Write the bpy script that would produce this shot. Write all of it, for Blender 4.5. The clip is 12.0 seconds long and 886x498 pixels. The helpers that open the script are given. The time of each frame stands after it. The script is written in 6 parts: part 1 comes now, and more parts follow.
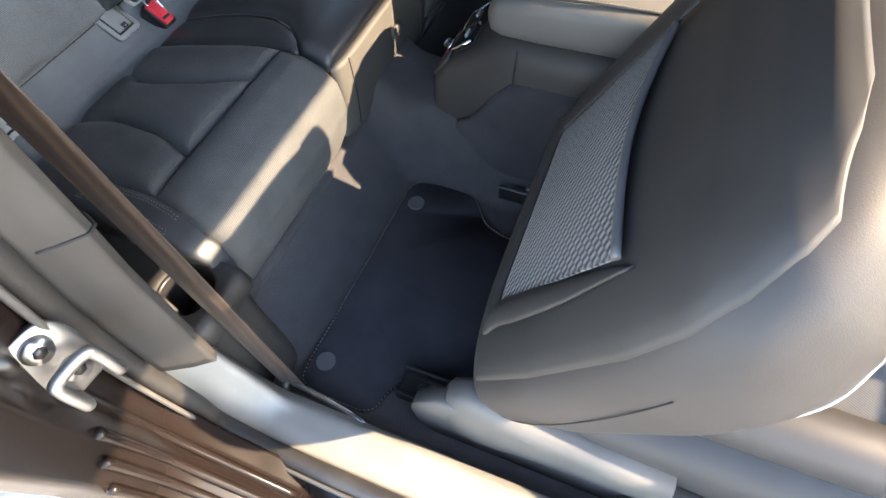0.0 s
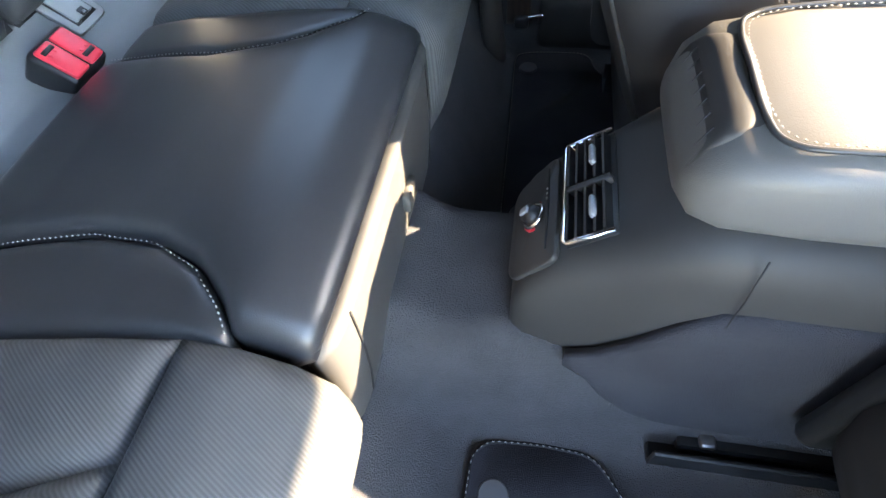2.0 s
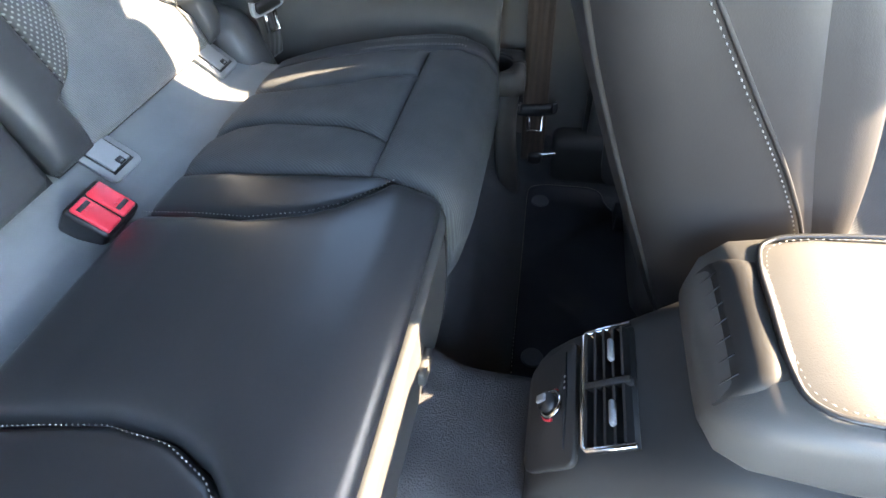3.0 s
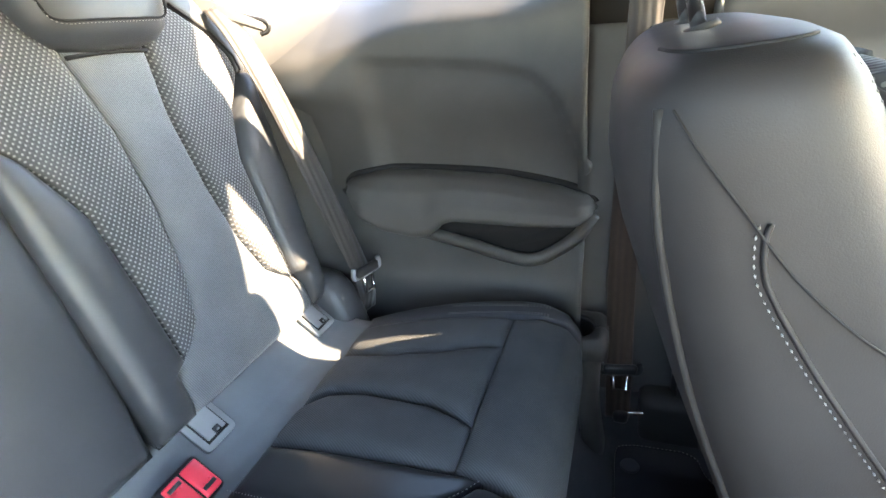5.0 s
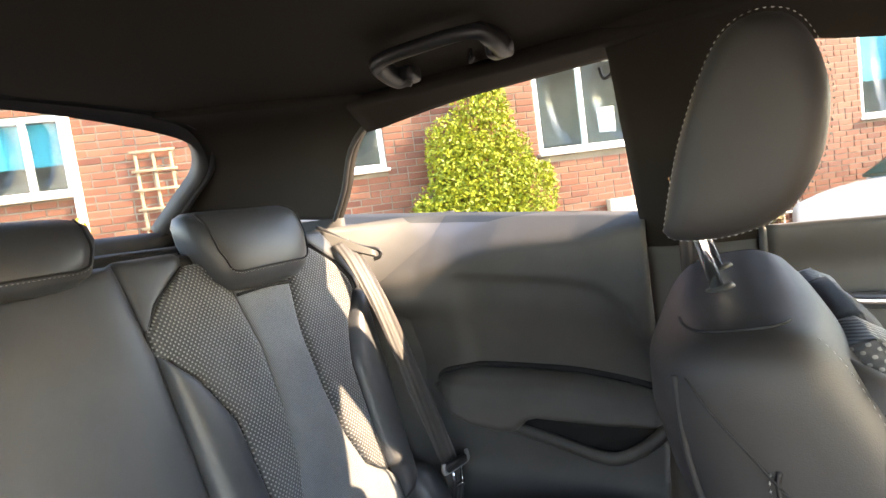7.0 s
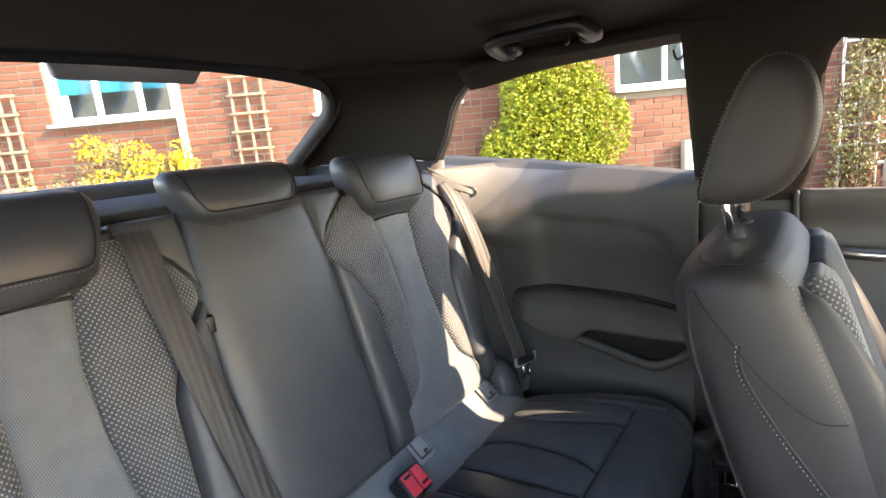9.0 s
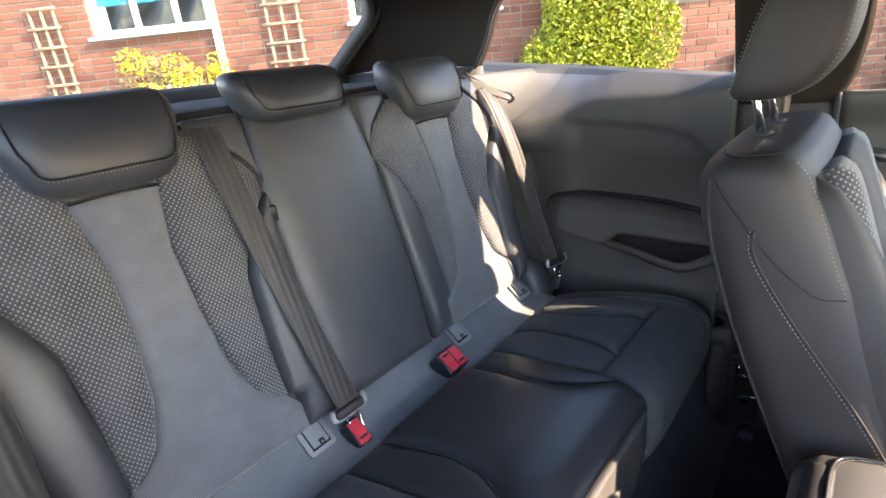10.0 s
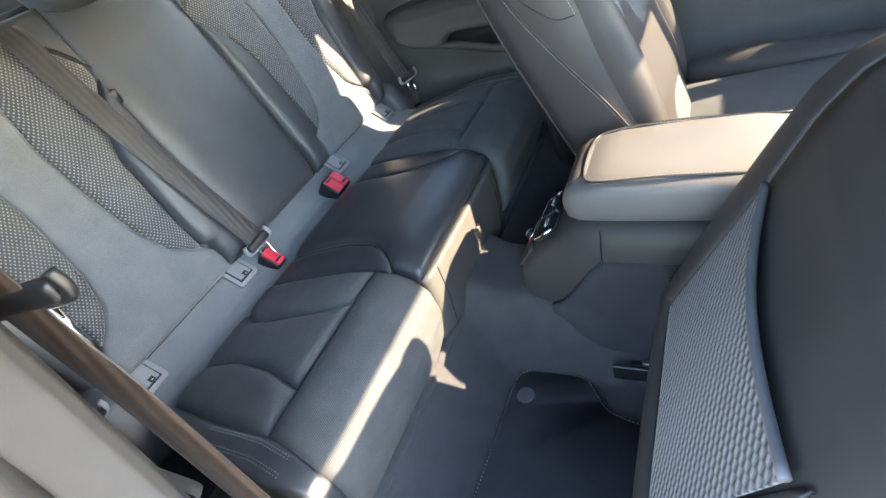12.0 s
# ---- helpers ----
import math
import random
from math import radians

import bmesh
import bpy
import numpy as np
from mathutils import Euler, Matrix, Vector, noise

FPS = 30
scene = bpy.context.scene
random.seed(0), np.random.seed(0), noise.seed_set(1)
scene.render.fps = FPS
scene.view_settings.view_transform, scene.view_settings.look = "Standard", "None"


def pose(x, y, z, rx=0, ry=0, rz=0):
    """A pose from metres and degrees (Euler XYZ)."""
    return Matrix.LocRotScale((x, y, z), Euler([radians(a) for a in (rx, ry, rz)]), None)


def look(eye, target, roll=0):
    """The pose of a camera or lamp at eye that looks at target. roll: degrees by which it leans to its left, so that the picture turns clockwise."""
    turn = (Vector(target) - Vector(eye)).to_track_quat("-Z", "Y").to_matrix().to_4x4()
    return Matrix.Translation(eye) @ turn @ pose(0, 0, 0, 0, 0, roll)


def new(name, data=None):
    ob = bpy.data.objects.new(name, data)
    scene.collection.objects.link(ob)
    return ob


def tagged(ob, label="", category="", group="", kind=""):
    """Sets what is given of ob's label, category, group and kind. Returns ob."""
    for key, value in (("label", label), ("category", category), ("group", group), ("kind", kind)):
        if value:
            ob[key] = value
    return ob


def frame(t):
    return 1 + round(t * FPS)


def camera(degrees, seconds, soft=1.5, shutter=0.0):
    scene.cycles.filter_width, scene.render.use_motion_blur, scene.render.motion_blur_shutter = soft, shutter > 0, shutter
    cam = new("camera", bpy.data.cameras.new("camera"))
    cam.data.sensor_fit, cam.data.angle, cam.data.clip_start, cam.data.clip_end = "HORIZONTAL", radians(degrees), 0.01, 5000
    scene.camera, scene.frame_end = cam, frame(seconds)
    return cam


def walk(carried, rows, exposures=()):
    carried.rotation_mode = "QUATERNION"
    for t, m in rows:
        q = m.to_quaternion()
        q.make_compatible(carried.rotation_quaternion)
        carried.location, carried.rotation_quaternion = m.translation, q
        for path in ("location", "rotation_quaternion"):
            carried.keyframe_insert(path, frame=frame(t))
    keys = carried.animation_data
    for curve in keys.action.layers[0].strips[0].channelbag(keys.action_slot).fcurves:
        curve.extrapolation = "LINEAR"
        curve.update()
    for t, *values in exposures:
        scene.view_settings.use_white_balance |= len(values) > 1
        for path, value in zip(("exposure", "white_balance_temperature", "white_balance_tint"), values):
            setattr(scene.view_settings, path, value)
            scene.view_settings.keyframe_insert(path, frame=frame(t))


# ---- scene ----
cam = camera(81.1, 12.0)
PATH = [
    (0, (0.961, -0.803, 1.156), (0.463, 0.161, -0.524), -6.7),
    (0.5, (0.836, -0.711, 1.069), (0.403, 0.221, -0.647), -7.8),
    (1, (0.733, -0.585, 0.974), (0.332, 0.373, -0.735), -9.6),
    (1.5, (0.652, -0.427, 0.937), (0.35, 0.616, -0.743), -7.0),
    (2, (0.605, -0.329, 0.92), (0.318, 0.815, -0.696), -6.0),
    (2.5, (0.587, -0.283, 0.964), (0.287, 0.973, -0.563), -4.5),
    (3, (0.581, -0.254, 0.988), (0.251, 1.106, -0.44), -3.3),
    (3.2, (0.582, -0.236, 1.001), (0.217, 1.139, -0.404), -4.3),
    (4.8, (0.557, -0.201, 1.073), (-0.063, 1.473, 0.171), -5.3),
    (5, (0.553, -0.197, 1.091), (-0.101, 1.508, 0.275), -5.4),
    (5.5, (0.558, -0.197, 1.121), (-0.192, 1.553, 0.51), -6.1),
    (5.8, (0.557, -0.226, 1.144), (-0.227, 1.548, 0.658), -6.9),
    (6, (0.564, -0.2, 1.147), (-0.28, 1.57, 0.751), -6.8),
    (6.5, (0.577, -0.234, 1.192), (-0.323, 1.536, 0.953), -7.2),
    (6.7, (0.593, -0.254, 1.189), (-0.331, 1.512, 1.021), -7.3),
    (8.3, (0.663, -0.478, 1.172), (-0.415, 1.191, 0.95), -6.9),
    (8.5, (0.683, -0.507, 1.193), (-0.412, 1.144, 0.92), -6.5),
    (9, (0.691, -0.553, 1.24), (-0.466, 1.029, 0.839), -5.5),
    (9.5, (0.706, -0.581, 1.241), (-0.514, 0.908, 0.702), -5.4),
    (10, (0.733, -0.627, 1.22), (-0.5, 0.791, 0.535), -6.1),
    (10.5, (0.771, -0.652, 1.205), (-0.433, 0.706, 0.365), -8.6),
    (11, (0.823, -0.672, 1.184), (-0.307, 0.646, 0.19), -12.3),
    (11.5, (0.86, -0.692, 1.165), (-0.198, 0.598, 0.061), -17.8),
    (12, (0.952, -0.753, 1.169), (-0.004, 0.545, -0.014), -22.6),
]
walk(cam, [(t, look(eye, target, roll)) for t, eye, target, roll in PATH], [
    (0, 4.05, 7950, 16), (0.5, 3.91, 7000, 6), (1, 4.59, 7300, 6), (1.5, 5.05, 7600, 12), (2.5, 5.47, 7580, 14), (3, 5.37, 7350, 14), (4.8, 5.15, 7550, 14), (5, 5.15, 7550, 14), (5.5, 4.78, 7650, 18), (6, 4.46, 7850, 18), (6.5, 4.22, 8050, 18),
    (8.5, 4.11, 7850, 20), (9.5, 3.98, 7700, 20), (10, 4.04, 7250, 20), (10.5, 4.19, 7150, 18), (11, 4.30, 7150, 18), (12, 4.59, 7350, 14)])

# ---- world and light ----
SUN_DIR = Vector((-0.839, -0.241, -0.488)).normalized()
world = bpy.data.worlds.new("sky")
world.use_nodes = True
scene.world = world
wn = world.node_tree.nodes
wl = world.node_tree.links
wn.clear()
sky = wn.new("ShaderNodeTexSky")
sky.sky_type = 'NISHITA'
sky.sun_disc = False
sky.sun_elevation = math.asin(-SUN_DIR.z)
sky.sun_rotation = math.atan2(-SUN_DIR.x, -SUN_DIR.y)
sky.air_density = 1.0
sky.dust_density = 0.4
sky.ozone_density = 1.6
bg = wn.new("ShaderNodeBackground")
bg.inputs["Strength"].default_value = 0.15
wo = wn.new("ShaderNodeOutputWorld")
wl.new(sky.outputs["Color"], bg.inputs["Color"])
wl.new(bg.outputs["Background"], wo.inputs["Surface"])
sun_data = bpy.data.lights.new("sun", 'SUN')
sun_data.energy = 1.65
sun_data.angle = radians(0.6)
sun_data.color = (1.0, 0.87, 0.68)
sun = new("sun", sun_data)
sun.matrix_world = look((0, 0, 0), tuple(SUN_DIR))
sun.location = (6, -8, 5)


# ---- materials ----
def nodes_of(name):
    m = bpy.data.materials.new(name)
    m.use_nodes = True
    t = m.node_tree
    return m, t.nodes, t.links, t.nodes["Principled BSDF"]


def ramp2(n, l, fac, a, b, p0=0.3, p1=0.7):
    r = n.new("ShaderNodeValToRGB")
    r.color_ramp.elements[0].position = p0
    r.color_ramp.elements[1].position = p1
    r.color_ramp.elements[0].color = (*a, 1)
    r.color_ramp.elements[1].color = (*b, 1)
    l.new(fac, r.inputs["Fac"])
    return r.outputs["Color"]


def surface(name, a, b, rough=0.5, metal=0.0, scale=40.0, grain=400.0, bump=0.2, depth=0.001, spec=0.5, coat=0.0, sheen=0.0, rough_var=0.08):
    """Two scales of variation: broad wear in colour and gloss, fine grain in relief."""
    m, n, l, p = nodes_of(name)
    tc = n.new("ShaderNodeTexCoord")
    big = n.new("ShaderNodeTexNoise")
    big.inputs["Scale"].default_value = scale
    big.inputs["Detail"].default_value = 4
    l.new(tc.outputs["Object"], big.inputs["Vector"])
    l.new(ramp2(n, l, big.outputs["Fac"], a, b), p.inputs["Base Color"])
    mr = n.new("ShaderNodeMapRange")
    mr.inputs["To Min"].default_value = max(0.02, rough - rough_var)
    mr.inputs["To Max"].default_value = min(1.0, rough + rough_var)
    l.new(big.outputs["Fac"], mr.inputs["Value"])
    l.new(mr.outputs["Result"], p.inputs["Roughness"])
    p.inputs["Metallic"].default_value = metal
    p.inputs["Specular IOR Level"].default_value = spec
    p.inputs["Coat Weight"].default_value = coat
    p.inputs["Coat Roughness"].default_value = 0.08
    p.inputs["Sheen Weight"].default_value = sheen
    p.inputs["Sheen Roughness"].default_value = 0.5
    if bump > 0:
        g = n.new("ShaderNodeTexNoise")
        g.inputs["Scale"].default_value = grain
        g.inputs["Detail"].default_value = 3
        l.new(tc.outputs["Object"], g.inputs["Vector"])
        bp = n.new("ShaderNodeBump")
        bp.inputs["Strength"].default_value = bump
        bp.inputs["Distance"].default_value = depth
        l.new(g.outputs["Fac"], bp.inputs["Height"])
        l.new(bp.outputs["Normal"], p.inputs["Normal"])
    return m


def math_node(n, l, op, a, b=None):
    k = n.new("ShaderNodeMath")
    k.operation = op
    for i, v in enumerate((a, b)):
        if v is None:
            continue
        if isinstance(v, (int, float)):
            k.inputs[i].default_value = v
        else:
            l.new(v, k.inputs[i])
    return k.outputs["Value"]


def woven(name, base, dot, pitch_a, pitch_b, size, axis_a, axis_b, rough=0.75, relief=0.0008):
    """Knitted fabric with a staggered grid of pale dots. axis_a and axis_b: directions in which the dots are counted."""
    m, n, l, p = nodes_of(name)
    tc = n.new("ShaderNodeTexCoord")

    def along(axis, pitch):
        d = n.new("ShaderNodeVectorMath")
        d.operation = 'DOT_PRODUCT'
        d.inputs[1].default_value = Vector(axis).normalized() * (math.pi / pitch)
        l.new(tc.outputs["Object"], d.inputs[0])
        return d.outputs["Value"]
    ua, ub = along(axis_a, pitch_a), along(axis_b, pitch_b)
    one = math_node(n, l, 'SINE', ua)
    two = math_node(n, l, 'SINE', ub)
    prod = math_node(n, l, 'MULTIPLY', one, two)
    mr = n.new("ShaderNodeMapRange")
    mr.interpolation_type = 'SMOOTHSTEP'
    mr.inputs["From Min"].default_value = size
    mr.inputs["From Max"].default_value = size + 0.35
    l.new(prod, mr.inputs["Value"])
    wear = n.new("ShaderNodeTexNoise")
    wear.inputs["Scale"].default_value = 25
    l.new(tc.outputs["Object"], wear.inputs["Vector"])
    mix = n.new("ShaderNodeMix")
    mix.data_type = 'RGBA'
    l.new(mr.outputs["Result"], mix.inputs[0])
    l.new(ramp2(n, l, wear.outputs["Fac"], base, tuple(c * 1.5 for c in base)), mix.inputs[6])
    mix.inputs[7].default_value = (*dot, 1)
    l.new(mix.outputs[2], p.inputs["Base Color"])
    p.inputs["Roughness"].default_value = rough
    p.inputs["Sheen Weight"].default_value = 0.3
    bp = n.new("ShaderNodeBump")
    bp.inputs["Strength"].default_value = 0.7
    bp.inputs["Distance"].default_value = relief
    l.new(prod, bp.inputs["Height"])
    l.new(bp.outputs["Normal"], p.inputs["Normal"])
    return m


def ribbed(name, a, b, axis, pitch, rough=0.7, relief=0.0006, scale=18.0, sheen=0.3):
    """Cloth or webbing with fine ribs across an axis."""
    m, n, l, p = nodes_of(name)
    tc = n.new("ShaderNodeTexCoord")
    d = n.new("ShaderNodeVectorMath")
    d.operation = 'DOT_PRODUCT'
    d.inputs[1].default_value = Vector(axis).normalized() * (2 * math.pi / pitch)
    l.new(tc.outputs["Object"], d.inputs[0])
    s = math_node(n, l, 'SINE', d.outputs["Value"])
    wear = n.new("ShaderNodeTexNoise")
    wear.inputs["Scale"].default_value = scale
    wear.inputs["Detail"].default_value = 4
    l.new(tc.outputs["Object"], wear.inputs["Vector"])
    col = ramp2(n, l, wear.outputs["Fac"], a, b)
    dark = n.new("ShaderNodeMix")
    dark.data_type = 'RGBA'
    dark.blend_type = 'MULTIPLY'
    f = n.new("ShaderNodeMapRange")
    f.inputs["From Min"].default_value = -1
    f.inputs["To Min"].default_value = 0.45
    f.inputs["To Max"].default_value = 0.0
    l.new(s, f.inputs["Value"])
    l.new(f.outputs["Result"], dark.inputs[0])
    l.new(col, dark.inputs[6])
    dark.inputs[7].default_value = (0.15, 0.15, 0.15, 1)
    l.new(dark.outputs[2], p.inputs["Base Color"])
    p.inputs["Roughness"].default_value = rough
    p.inputs["Sheen Weight"].default_value = sheen
    bp = n.new("ShaderNodeBump")
    bp.inputs["Strength"].default_value = 0.5
    bp.inputs["Distance"].default_value = relief
    l.new(s, bp.inputs["Height"])
    l.new(bp.outputs["Normal"], p.inputs["Normal"])
    return m


def glass(name, tint=(1, 1, 1), mirror=0.06):
    m, n, l, p = nodes_of(name)
    n.remove(p)
    out = n["Material Output"]
    tr = n.new("ShaderNodeBsdfTransparent")
    tr.inputs["Color"].default_value = (*tint, 1)
    gl = n.new("ShaderNodeBsdfGlossy")
    gl.inputs["Roughness"].default_value = 0.02
    fr = n.new("ShaderNodeFresnel")
    fr.inputs["IOR"].default_value = 1.45
    k = math_node(n, l, 'MULTIPLY', fr.outputs["Fac"], mirror)
    mx = n.new("ShaderNodeMixShader")
    l.new(k, mx.inputs[0])
    l.new(tr.outputs[0], mx.inputs[1])
    l.new(gl.outputs[0], mx.inputs[2])
    l.new(mx.outputs[0], out.inputs["Surface"])
    return m


def by_piece(name, colours, rough=0.85, grain=90.0, bump=0.5, depth=0.004, island=False, stain=None):
    """Colour picked piece by piece; grain and stains on each."""
    m, n, l, p = nodes_of(name)
    if island:
        rnd = n.new("ShaderNodeNewGeometry").outputs["Random Per Island"]
    else:
        rnd = n.new("ShaderNodeObjectInfo").outputs["Random"]
    r = n.new("ShaderNodeValToRGB")
    el = r.color_ramp.elements
    el[0].color = (*colours[0], 1)
    el[1].color = (*colours[-1], 1)
    for i, c in enumerate(colours[1:-1], 1):
        e = el.new(i / (len(colours) - 1))
        e.color = (*c, 1)
    l.new(rnd, r.inputs["Fac"])
    geo = n.new("ShaderNodeNewGeometry")
    tn = n.new("ShaderNodeTexNoise")
    tn.inputs["Scale"].default_value = grain
    tn.inputs["Detail"].default_value = 5
    l.new(geo.outputs["Position"], tn.inputs["Vector"])
    mx = n.new("ShaderNodeMix")
    mx.data_type = 'RGBA'
    mx.blend_type = 'MULTIPLY'
    mx.inputs[0].default_value = 0.55
    l.new(r.outputs["Color"], mx.inputs[6])
    l.new(ramp2(n, l, tn.outputs["Fac"], (0.55, 0.5, 0.45), (1.15, 1.1, 1.05)), mx.inputs[7])
    l.new(mx.outputs[2], p.inputs["Base Color"])
    p.inputs["Roughness"].default_value = rough
    bp = n.new("ShaderNodeBump")
    bp.inputs["Strength"].default_value = bump
    bp.inputs["Distance"].default_value = depth
    l.new(tn.outputs["Fac"], bp.inputs["Height"])
    l.new(bp.outputs["Normal"], p.inputs["Normal"])
    return m


LEATHER = surface("black_leather", (0.042, 0.045, 0.050), (0.058, 0.061, 0.066), 0.42, scale=9, grain=900, bump=0.25, depth=0.0006)
SEAT_LEATHER = surface("front_seat_leather", (0.031, 0.0285, 0.028), (0.043, 0.040, 0.039), 0.52, spec=0.3, scale=9, grain=900, bump=0.25, depth=0.0006)
# black leather made lighter: the sun on the armrest is in its colour
ARM_LEATHER = surface("sunlit_armrest_leather", (0.112, 0.107, 0.100), (0.140, 0.134, 0.125), 0.5, scale=9, grain=900, bump=0.25, depth=0.0006)
LEATHER_DARK = surface("smooth_black_leather", (0.026, 0.028, 0.031), (0.036, 0.037, 0.040), 0.36, scale=7, grain=900, bump=0.2, depth=0.0005)
CLOTH = ribbed("grey_seat_cloth", (0.144, 0.156, 0.165), (0.182, 0.195, 0.204), (0.25, 1.0, 0.35), 0.0026, relief=0.0004)
CLOTH_CUSHION = ribbed("ribbed_seat_cloth", (0.068, 0.071, 0.073), (0.092, 0.095, 0.096), (0.6, 1.0, 0.0), 0.0026, rough=0.85, relief=0.00025, sheen=0.03)
STRIP = surface("grey_band_cloth", (0.138, 0.149, 0.156), (0.173, 0.185, 0.191), 0.7, scale=14, grain=700, bump=0.25, depth=0.0005, sheen=0.2)
DOTS = woven("dotted_mesh_fabric", (0.045, 0.046, 0.049), (0.25, 0.252, 0.25), 0.0036, 0.0043, 0.35, (0, 1, 0), (0, 0, 1))
DOTS_FRONT = woven("dotted_front_seat_fabric", (0.045, 0.046, 0.049), (0.25, 0.247, 0.235), 0.0036, 0.0050, 0.35, (0.8, 1, 0.3), (-0.32, 0, 0.95))
NET = woven("pocket_net", (0.012, 0.012, 0.013), (0.080, 0.080, 0.084), 0.0085, 0.0048, -0.1, (0.49, 0.6, 0.63), (-0.37, 0.8, -0.47), rough=0.8, relief=0.002)
THREAD = surface("pale_thread", (0.294, 0.287, 0.273), (0.385, 0.378, 0.357), 0.8, bump=0)
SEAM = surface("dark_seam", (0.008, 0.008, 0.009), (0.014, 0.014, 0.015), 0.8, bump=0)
PLASTIC = surface("dark_grained_plastic", (0.034, 0.032, 0.031), (0.045, 0.043, 0.041), 0.55, spec=0.3, scale=12, grain=1200, bump=0.25, depth=0.0004)
PLASTIC_SOFT = surface("soft_trim_plastic", (0.063, 0.060, 0.056), (0.081, 0.077, 0.072), 0.6, scale=10, grain=1500, bump=0.3, depth=0.0004)
CLIP = surface("mat_clip_plastic", (0.080, 0.080, 0.086), (0.098, 0.098, 0.104), 0.6, scale=20, grain=900, bump=0.1, depth=0.0003)
PLASTIC_GREY = surface("grey_plastic", (0.23, 0.235, 0.24), (0.28, 0.285, 0.29), 0.45, scale=20, grain=900, bump=0.1, depth=0.0003)
SILL = surface("pale_sill_plastic", (0.2, 0.195, 0.18), (0.25, 0.245, 0.225), 0.45, scale=14, grain=1000, bump=0.2, depth=0.0004)
BLACK_PLASTIC = surface("black_plastic", (0.012, 0.012, 0.013), (0.018, 0.018, 0.019), 0.4, scale=20, grain=900, bump=0.15, depth=0.0003)
HEADLINER = surface("dark_headliner_cloth", (0.014, 0.0105, 0.0075), (0.019, 0.0145, 0.0105), 0.9, scale=8, grain=800, bump=0.35, depth=0.0006, spec=0.3)
CARPET = surface("dark_carpet", (0.054, 0.053, 0.056), (0.070, 0.068, 0.071), 0.95, scale=22, grain=550, bump=0.9, depth=0.003, sheen=0.06, spec=0.2)
MATPILE = surface("navy_black_mat_pile", (0.028, 0.028, 0.034), (0.044, 0.044, 0.051), 0.95, scale=12, grain=700, bump=0.8, depth=0.002, sheen=0.03, spec=0.2)
CHROME = surface("chrome", (0.75, 0.75, 0.76), (0.85, 0.85, 0.86), 0.12, metal=1.0, bump=0)
STEEL = surface("zinc_steel", (0.236, 0.236, 0.241), (0.326, 0.320, 0.315), 0.45, metal=1.0, scale=60, grain=300, bump=0.1)
BRUSHED = surface("brushed_aluminium", (0.5, 0.5, 0.5), (0.62, 0.62, 0.62), 0.3, metal=1.0, scale=60, bump=0)
RED = surface("red_plastic", (0.66, 0.03, 0.05), (0.74, 0.045, 0.07), 0.35, scale=50, bump=0)
BELT = ribbed("dark_belt_webbing", (0.03, 0.026, 0.024), (0.042, 0.037, 0.034), (0, 1, 0), 0.012, rough=0.55, relief=0.0008)
BELT_BROWN = ribbed("brown_black_belt_webbing", (0.034, 0.021, 0.015), (0.046, 0.029, 0.021), (1, 0, 0), 0.012, rough=0.5, relief=0.0008, sheen=0.05)
PAINT = surface("black_car_paint", (0.010, 0.007, 0.006), (0.014, 0.010, 0.009), 0.26, scale=5, bump=0, spec=0.2, rough_var=0.03)
RUBBER = surface("black_rubber", (0.018, 0.017, 0.017), (0.030, 0.029, 0.028), 0.55, scale=30, grain=400, bump=0.2)
GLASS = glass("clear_glass", (0.53, 0.55, 0.535))
SCREEN = glass("windscreen_glass", (0.88, 0.90, 0.88))
PANE = glass("house_glass", (0.85, 0.9, 0.9), 0.12)
BRICKS = [(0.19, 0.066, 0.038), (0.25, 0.094, 0.056), (0.22, 0.080, 0.046), (0.27, 0.118, 0.072), (0.15, 0.052, 0.034), (0.26, 0.106, 0.064)]
BRICK = by_piece("red_brick", BRICKS)
BRICK_MANY = by_piece("red_brick_wall", BRICKS, island=True)
MORTAR = surface("lime_mortar", (0.190, 0.157, 0.119), (0.257, 0.218, 0.171), 0.95, scale=6, grain=120, bump=0.6, depth=0.004)
UPVC = surface("white_window_paint", (0.78, 0.78, 0.77), (0.84, 0.84, 0.83), 0.35, scale=8, bump=0)
BLIND = surface("turquoise_blind", (0.02, 0.33, 0.45), (0.03, 0.38, 0.5), 0.7, scale=5, bump=0.1)
ROOM = surface("dim_room_wall", (0.16, 0.14, 0.11), (0.22, 0.19, 0.15), 0.9, scale=3, bump=0)
LEAF = by_piece("yellow_green_leaf", [(0.16, 0.22, 0.015), (0.30, 0.34, 0.02), (0.42, 0.43, 0.03), (0.24, 0.30, 0.02)], rough=0.5, bump=0, island=True)
LEAF_DULL = by_piece("dull_climber_leaf", [(0.16, 0.16, 0.05), (0.30, 0.27, 0.10), (0.40, 0.33, 0.16), (0.22, 0.24, 0.06)], rough=0.6, bump=0, island=True)
PETAL = by_piece("yellow_flower", [(0.75, 0.55, 0.02), (0.85, 0.68, 0.04), (0.6, 0.5, 0.05)], rough=0.6, bump=0, island=True)
TWIG = surface("brown_twig", (0.10, 0.065, 0.04), (0.18, 0.12, 0.08), 0.9, scale=30, bump=0.3)
OLDWOOD = surface("weathered_wood", (0.25, 0.19, 0.12), (0.38, 0.30, 0.20), 0.85, scale=12, grain=150, bump=0.5, depth=0.002)
STONE = surface("pale_stone", (0.45, 0.40, 0.32), (0.58, 0.52, 0.42), 0.9, scale=9, grain=70, bump=0.5, depth=0.004)
# unseen ground, coloured pale and warm to throw sunlight into the cabin
GROUND = surface("pale_bounce_ground", (0.33, 0.285, 0.225), (0.45, 0.39, 0.31), 0.9, scale=1.5, grain=90, bump=0.8, depth=0.006)
